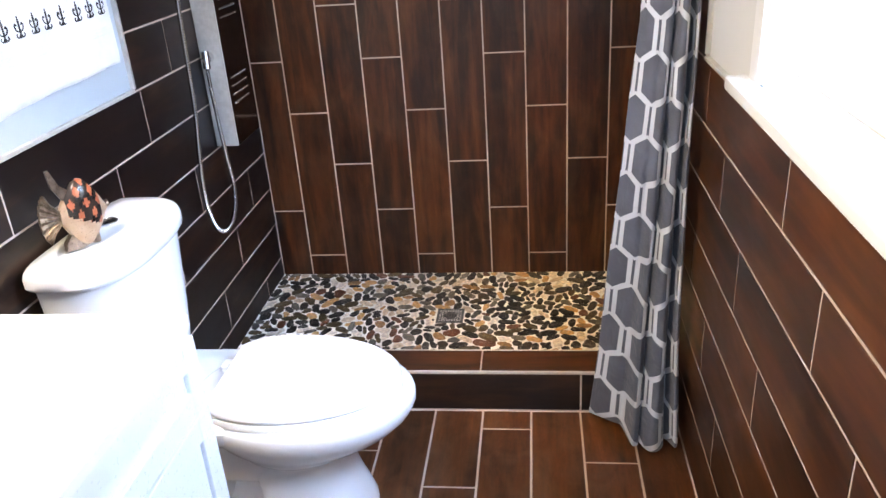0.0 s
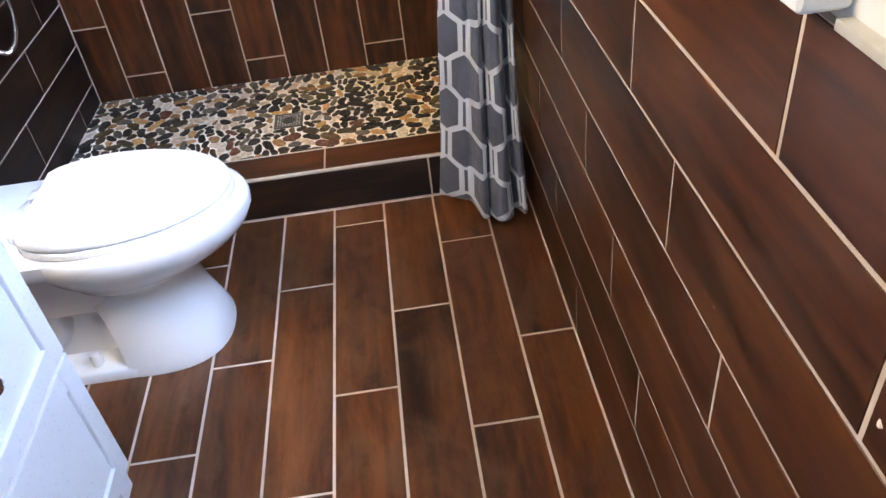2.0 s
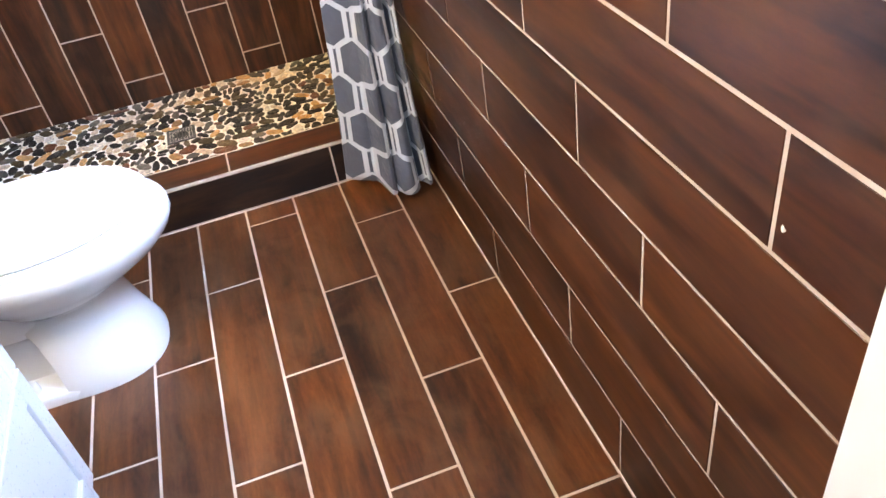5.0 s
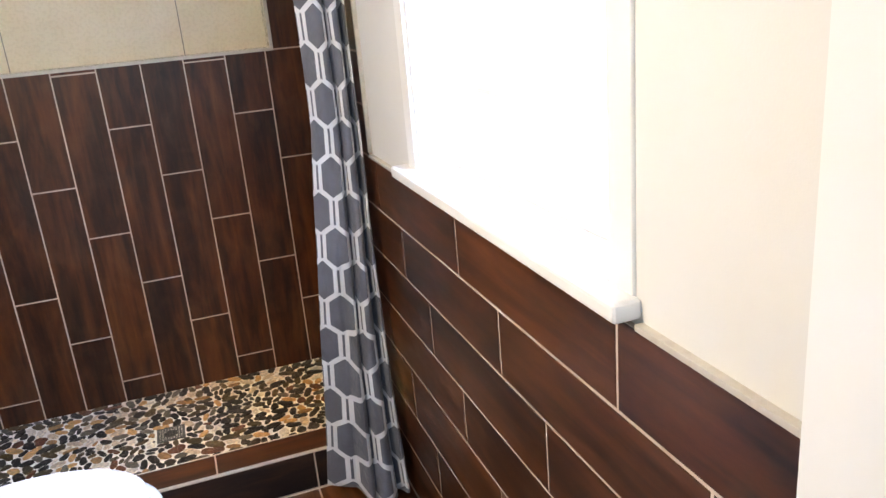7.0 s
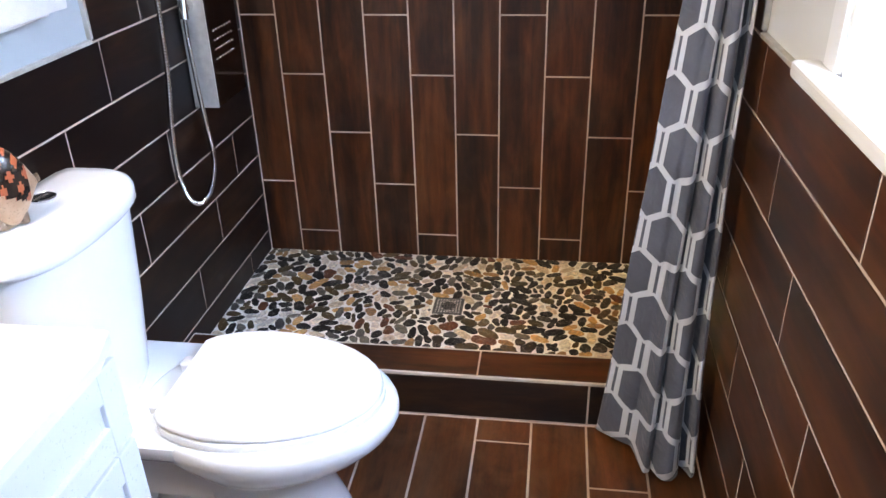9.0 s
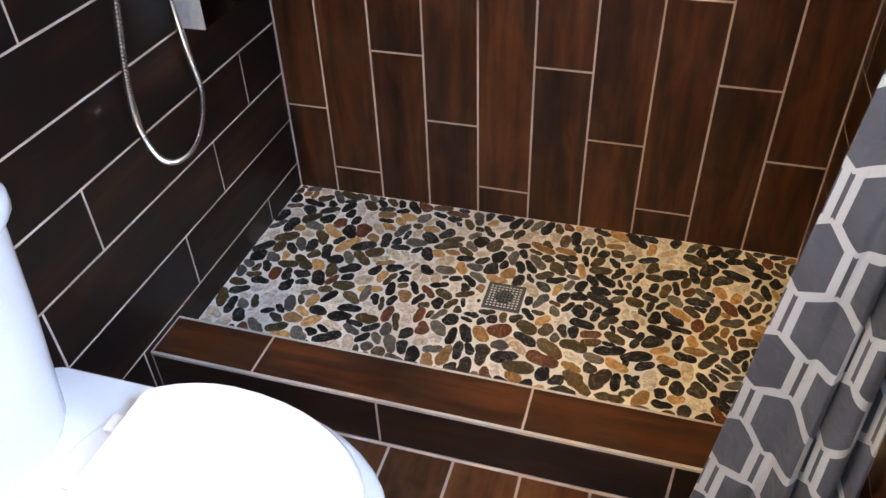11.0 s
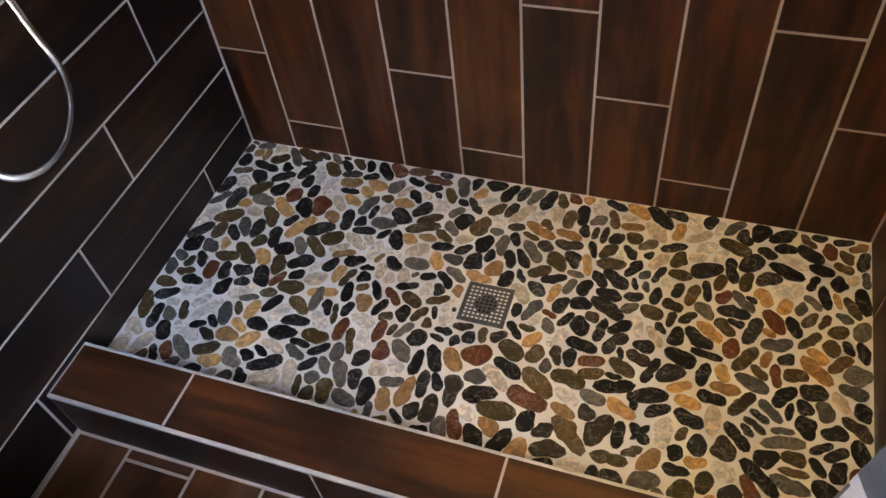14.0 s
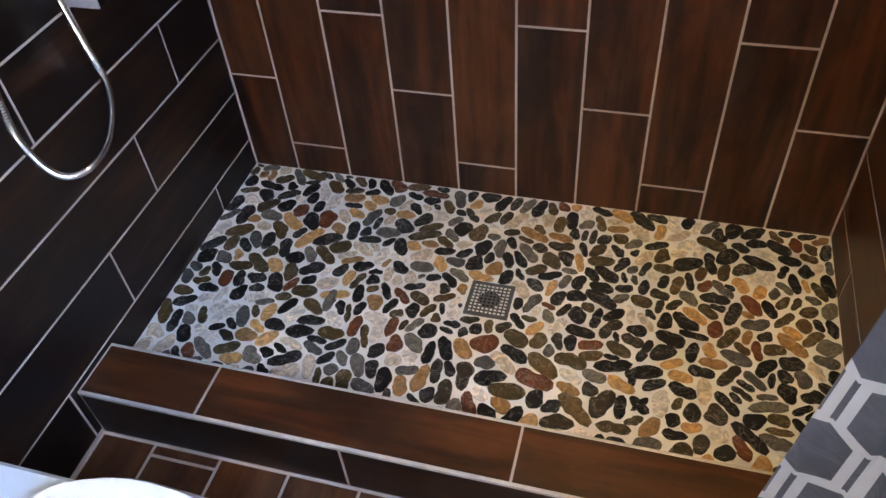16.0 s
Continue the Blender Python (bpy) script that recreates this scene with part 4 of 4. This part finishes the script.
mo = motif()
for k in range(9):
    s = (0.195 - 0.052 * k + 0.30) / 0.525
    t = (0.008 + 0.415) / 0.56
    ob = new("motif", mo)
    ob.parent = towel
    ob.matrix_basis = Matrix.Translation((0.010 + 0.004 * t + 0.006 * t * math.sin(7 * s + 1.3) + 0.003 * t * math.sin(19 * s) + 0.0052, 0.195 - 0.052 * k, -0.415))

# ---- lamp bar over the vanity ----
lampf = thing("vanity_lamp", "bar lamp with warm glass shades above vanity", "lamp", (0, -2.12, 1.98))
part("back_plate", one_box((-0.0098, -0.28, -0.05), (0.012, 0.28, 0.05), 0.004), STEEL, lampf)
for y in (-0.19, 0.0, 0.19):
    part("shade", lathe([(0.02, -0.02), (0.052, -0.01), (0.056, 0.05), (0.045, 0.10), (0.01, 0.115)], 24, Matrix.Translation((0.075, y, -0.04))), glow("warm_lamp_glass", (1.0, 0.78, 0.48), 3.0), lampf, smooth=True)
    part("arm", tube([(0.012, y, -0.02), (0.06, y, -0.045)], 0.009, 10), STEEL, lampf, smooth=True)

downlight = thing("downlight", "small recessed warm downlight above the shower", "lamp", (1.14, -0.45, H))
part("ring", lathe([(0.062, 0.0), (0.062, -0.006), (0.045, -0.008), (0.043, -0.001)], 28), WHITE, downlight, smooth=True)
part("lens", lathe([(0.0425, -0.003), (0.0425, -0.001)], 28), glow("downlight_lens", (1.0, 0.78, 0.48), 6.0), downlight)

# ---- tiles on floor and walls ----
fx = [1.064 + 0.1555 * k for k in range(-7, 4)]
fj = {0: -1.12, 1: -0.870, 2: -1.30, 3: -1.050, 4: -1.467, 5: -1.204, 6: -0.937, 7: -1.352, 8: -1.087, 9: -1.510}
fm = Matrix(((0, -1, 0, 0), (1, 0, 0, 0), (0, 0, 1, 0), (0, 0, 0, 1)))      # u along y, v along -x
frects = []
for k in range(len(fx) - 1):
    for r in courses([-fx[k + 1], -fx[k]], [fj[k]], 0.680, BACK, CY0):
        frects.append(r)
lay_tiles(floor, fm, frects, [(BACK, CY0 - 0.002, -W + 0.001, -0.001)], joint=0.0064, mat=WOODFLOOR)

# curb tiles: top and outer face
cm_ = Matrix.Translation((0, 0, CZ))
lay_tiles(curb, cm_, [(-0.37, 0.266, CY0 + 0.004, CY1), (0.266, 0.905, CY0 + 0.004, CY1), (0.905, 1.55, CY0 + 0.004, CY1)], [(0.001, W - 0.001, CY0 + 0.004, CY1)])
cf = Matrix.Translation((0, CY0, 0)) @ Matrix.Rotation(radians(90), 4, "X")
# outer face takes the darkened plank copy
lay_tiles(curb, cf, [(-0.06, 0.574, 0.0, CZ - 0.008), (0.574, 1.221, 0.0, CZ - 0.008), (1.221, 1.86, 0.0, CZ - 0.008)], [(0.001, W - 0.001, 0.002, CZ - 0.008)], mat=WOODSHADE)

# back wall: tiles stand upright, in a third-stagger
bmx = Matrix(((0, -1, 0, 0), (0, 0, -1, 0), (1, 0, 0, 0), (0, 0, 0, 1)))     # u up, v along -x
brects = []
for k in range(-1, 10):
    x0 = 0.130 + 0.1542 * k
    level = {0: 0.170, 1: 0.573, 2: 0.374}[k % 3]
    brects += courses([-x0 - 0.1542, -x0], [level], 0.615, -0.1, H)
lay_tiles(wall_back, bmx, brects, [(0.0, H, -W + 0.001, -0.001)], [(NZ0 - 0.004, NZ1 + 0.004, -NX1 - 0.004, -NX0 + 0.004)])

# left wall, in the plank copy with shade put into its colour
lm = Matrix(((0, 0, 1, 0), (1, 0, 0, 0), (0, 1, 0, 0), (0, 0, 0, 1)))        # u along y, v up, facing +x
lz = [0.009 + P * k for k in range(-1, 16)]
lj = [(-0.42, -0.205, -0.603, -0.403, -0.205, -0.638, -0.428, -0.873, -0.655)[k] if k < 9 else -0.635 + 0.213 * (k - 8) for k in range(len(lz) - 1)]
lay_tiles(wall_left, lm, courses(lz, lj, 0.655, BACK, 0), [(BACK, -0.001, 0.0, TOPL), (SH, -0.001, TOPL, H)], mat=WOODSHADE)

# right wall
rm = Matrix(((0, 0, -1, W), (-1, 0, 0, 0), (0, 1, 0, 0), (0, 0, 0, 1)))      # u along -y, v up, facing -x
rz = [0.0, 0.176, 0.340, 0.511, 0.660, 0.816, 0.967] + [1.122 + P * k for k in range(0, 9)]
rows_right = [1.524, 1.972, 1.786, 1.582, 2.033, 1.836, 1.620]
rj = [rows_right[k] if k < 7 else 1.638 - 0.2 * (k - 6) for k in range(len(rz) - 1)]
lay_tiles(wall_right, rm, courses(rz, rj, 0.660, 0.0, -BACK), [(0.001, -BACK, 0.0, TOPR), (0.001, -SH, TOPR, H)], joint=0.0062)

# small glaze chip on the right wall
chip = loft([[(W + x, -2.512 + 0.0042 * math.cos(a) * k * f, 0.857 + 0.0056 * math.sin(a) * k * f) for a, k in ((0, 0.7), (1.0, 1.0), (2.2, 0.6), (3.1, 1.0), (4.3, 0.7), (5.3, 0.9))] for x, f in ((0.001, 1.0), (-0.0008, 1.0), (-0.0014, 0.6))])
part("chip", chip, BED, wall_right, "small pale chip in the glaze")

# ---- pebble floor ----
part("grout_bed", one_box((0.0, CY1 - 0.001, 0.0), (W, 0.002, PZ - 0.0030)), BED, base)


def pebble_cells(count, iterations):
    """Stretched Voronoi cells: sites, turn, aspect and the outline radius in 22 directions."""
    x0, x1, y0, y1 = 0.004, W - 0.004, CY1 + 0.004, -0.004
    sites = np.column_stack((rng.uniform(x0, x1, count), rng.uniform(y0, y1, count)))
    turn = rng.uniform(0, math.pi, count)
    asp = rng.uniform(1.25, 2.9, count)
    size = rng.uniform(0.55, 1.35, count)
    cols, rows = 330, 158
    gx, gy = np.meshgrid(np.linspace(x0, x1, cols), np.linspace(y0, y1, rows))
    pts = np.column_stack((gx.ravel(), gy.ravel()))
    inside = ~((pts[:, 0] > DX0 - 0.004) & (pts[:, 0] < DX1 + 0.004) & (pts[:, 1] > DY0 - 0.004) & (pts[:, 1] < DY1 + 0.004))
    pts = pts[inside]
    for it in range(iterations + 1):
        best, who = np.full(len(pts), 1e9), np.zeros(len(pts), int)
        c, s = np.cos(turn), np.sin(turn)
        for i in range(count):
            dx, dy = pts[:, 0] - sites[i, 0], pts[:, 1] - sites[i, 1]
            d = (((dx * c[i] + dy * s[i]) / asp[i]) ** 2 + (dx * s[i] - dy * c[i]) ** 2) * asp[i] / size[i]
            near = d < best
            best[near], who[near] = d[near], i
        if it < iterations:
            n = np.maximum(np.bincount(who, minlength=count), 1)
            sites = np.column_stack((np.bincount(who, pts[:, 0], count) / n, np.bincount(who, pts[:, 1], count) / n))
    out = []
    for i in range(count):
        own = pts[who == i] - sites[i]
        if len(own) < 12:
            continue
        rad, ang = np.hypot(own[:, 0], own[:, 1]), np.arctan2(own[:, 1], own[:, 0])
        dirs = np.linspace(-math.pi, math.pi, 22, endpoint=False)
        reach = []
        for a in dirs:
            off = np.abs((ang - a + math.pi) % (2 * math.pi) - math.pi)
            sel = rad[off < 0.28]
            reach.append(sel.max() if len(sel) else 0.006)
        reach = np.array(reach)
        reach = (np.roll(reach, 1) + 2 * reach + np.roll(reach, -1)) / 4
        reach = 0.62 * reach + 0.38 * np.minimum.reduce([np.roll(reach, 1), reach, np.roll(reach, -1)])
        val, vec = np.linalg.eigh(np.cov(own.T))
        lean = np.arctan2(vec[1, 1], vec[0, 1])
        big, small = 2 * np.sqrt(val[1]) * 1.14, 2 * np.sqrt(val[0]) * 1.0
        pw = rng.choice([1.2, 1.35, 1.5, 1.8, 2.6])          # pointed, oval or blocky stones
        oval = (np.abs(np.cos(dirs - lean) / big) ** pw + np.abs(np.sin(dirs - lean) / small) ** pw) ** (-1 / pw)
        fit = np.percentile(reach / oval, 35)
        wob = 1 + rng.uniform(-0.16, 0.16) * np.cos(3 * dirs + rng.uniform(0, 6)) + rng.uniform(-0.08, 0.08) * np.cos(4 * dirs + rng.uniform(0, 6)) + rng.uniform(-0.10, 0.10) * np.cos(dirs + rng.uniform(0, 6))
        reach = np.minimum((0.72 * oval * fit + 0.28 * reach) * wob, reach + 0.001) * rng.uniform(0.92, 1.07, len(dirs))
        reach = (np.roll(reach, 1) + 4 * reach + np.roll(reach, -1)) / 6 - rng.uniform(0.0006, 0.0027)
        out.append((sites[i], dirs, np.maximum(reach, 0.005)))
    return out


def pebble_rings(dirs, reach):
    rise = rng.uniform(-0.0006, 0.0012)
    return [[(math.cos(a) * (r - o), math.sin(a) * (r - o), z + rise) for a, r in zip(dirs, reach)] for o, z in ((-0.0004, -0.006), (0.0, -0.0012), (0.0012, 0.0))]


cells = pebble_cells(620, 6)
cells.sort(key=lambda c: math.hypot(c[0][0] - 0.75, c[0][1] + 0.45))
loose_v, loose_f = [], []
for k, (site, dirs, reach) in enumerate(cells):
    rr_ = pebble_rings(dirs, reach)
    n = len(dirs)
    verts = [p for r in rr_ for p in r]
    faces = [(q * n + i, q * n + (i + 1) % n, (q + 1) * n + (i + 1) % n, (q + 1) * n + i) for q in range(2) for i in range(n)] + [tuple(range(2 * n, 3 * n))]
    if k < 300:
        me = bpy.data.meshes.new("pebble")
        me.from_pydata(verts, [], faces)
        me.materials.append(PEBBLE)
        ob = new("pebble", me)
        ob.parent = base
        ob.location = (site[0], site[1], PZ)
    else:
        o = len(loose_v)
        loose_v += [(x + site[0], y + site[1], z + PZ) for x, y, z in verts]
        loose_f += [tuple(o + i for i in f) for f in faces]
me = bpy.data.meshes.new("pebbles")
me.from_pydata(loose_v, [], loose_f)
me.materials.append(PEBBLES)
ob = new("pebbles", me)
ob.parent = base
tagged(ob, "mixed river pebbles along the shower edges", kind="stuff")
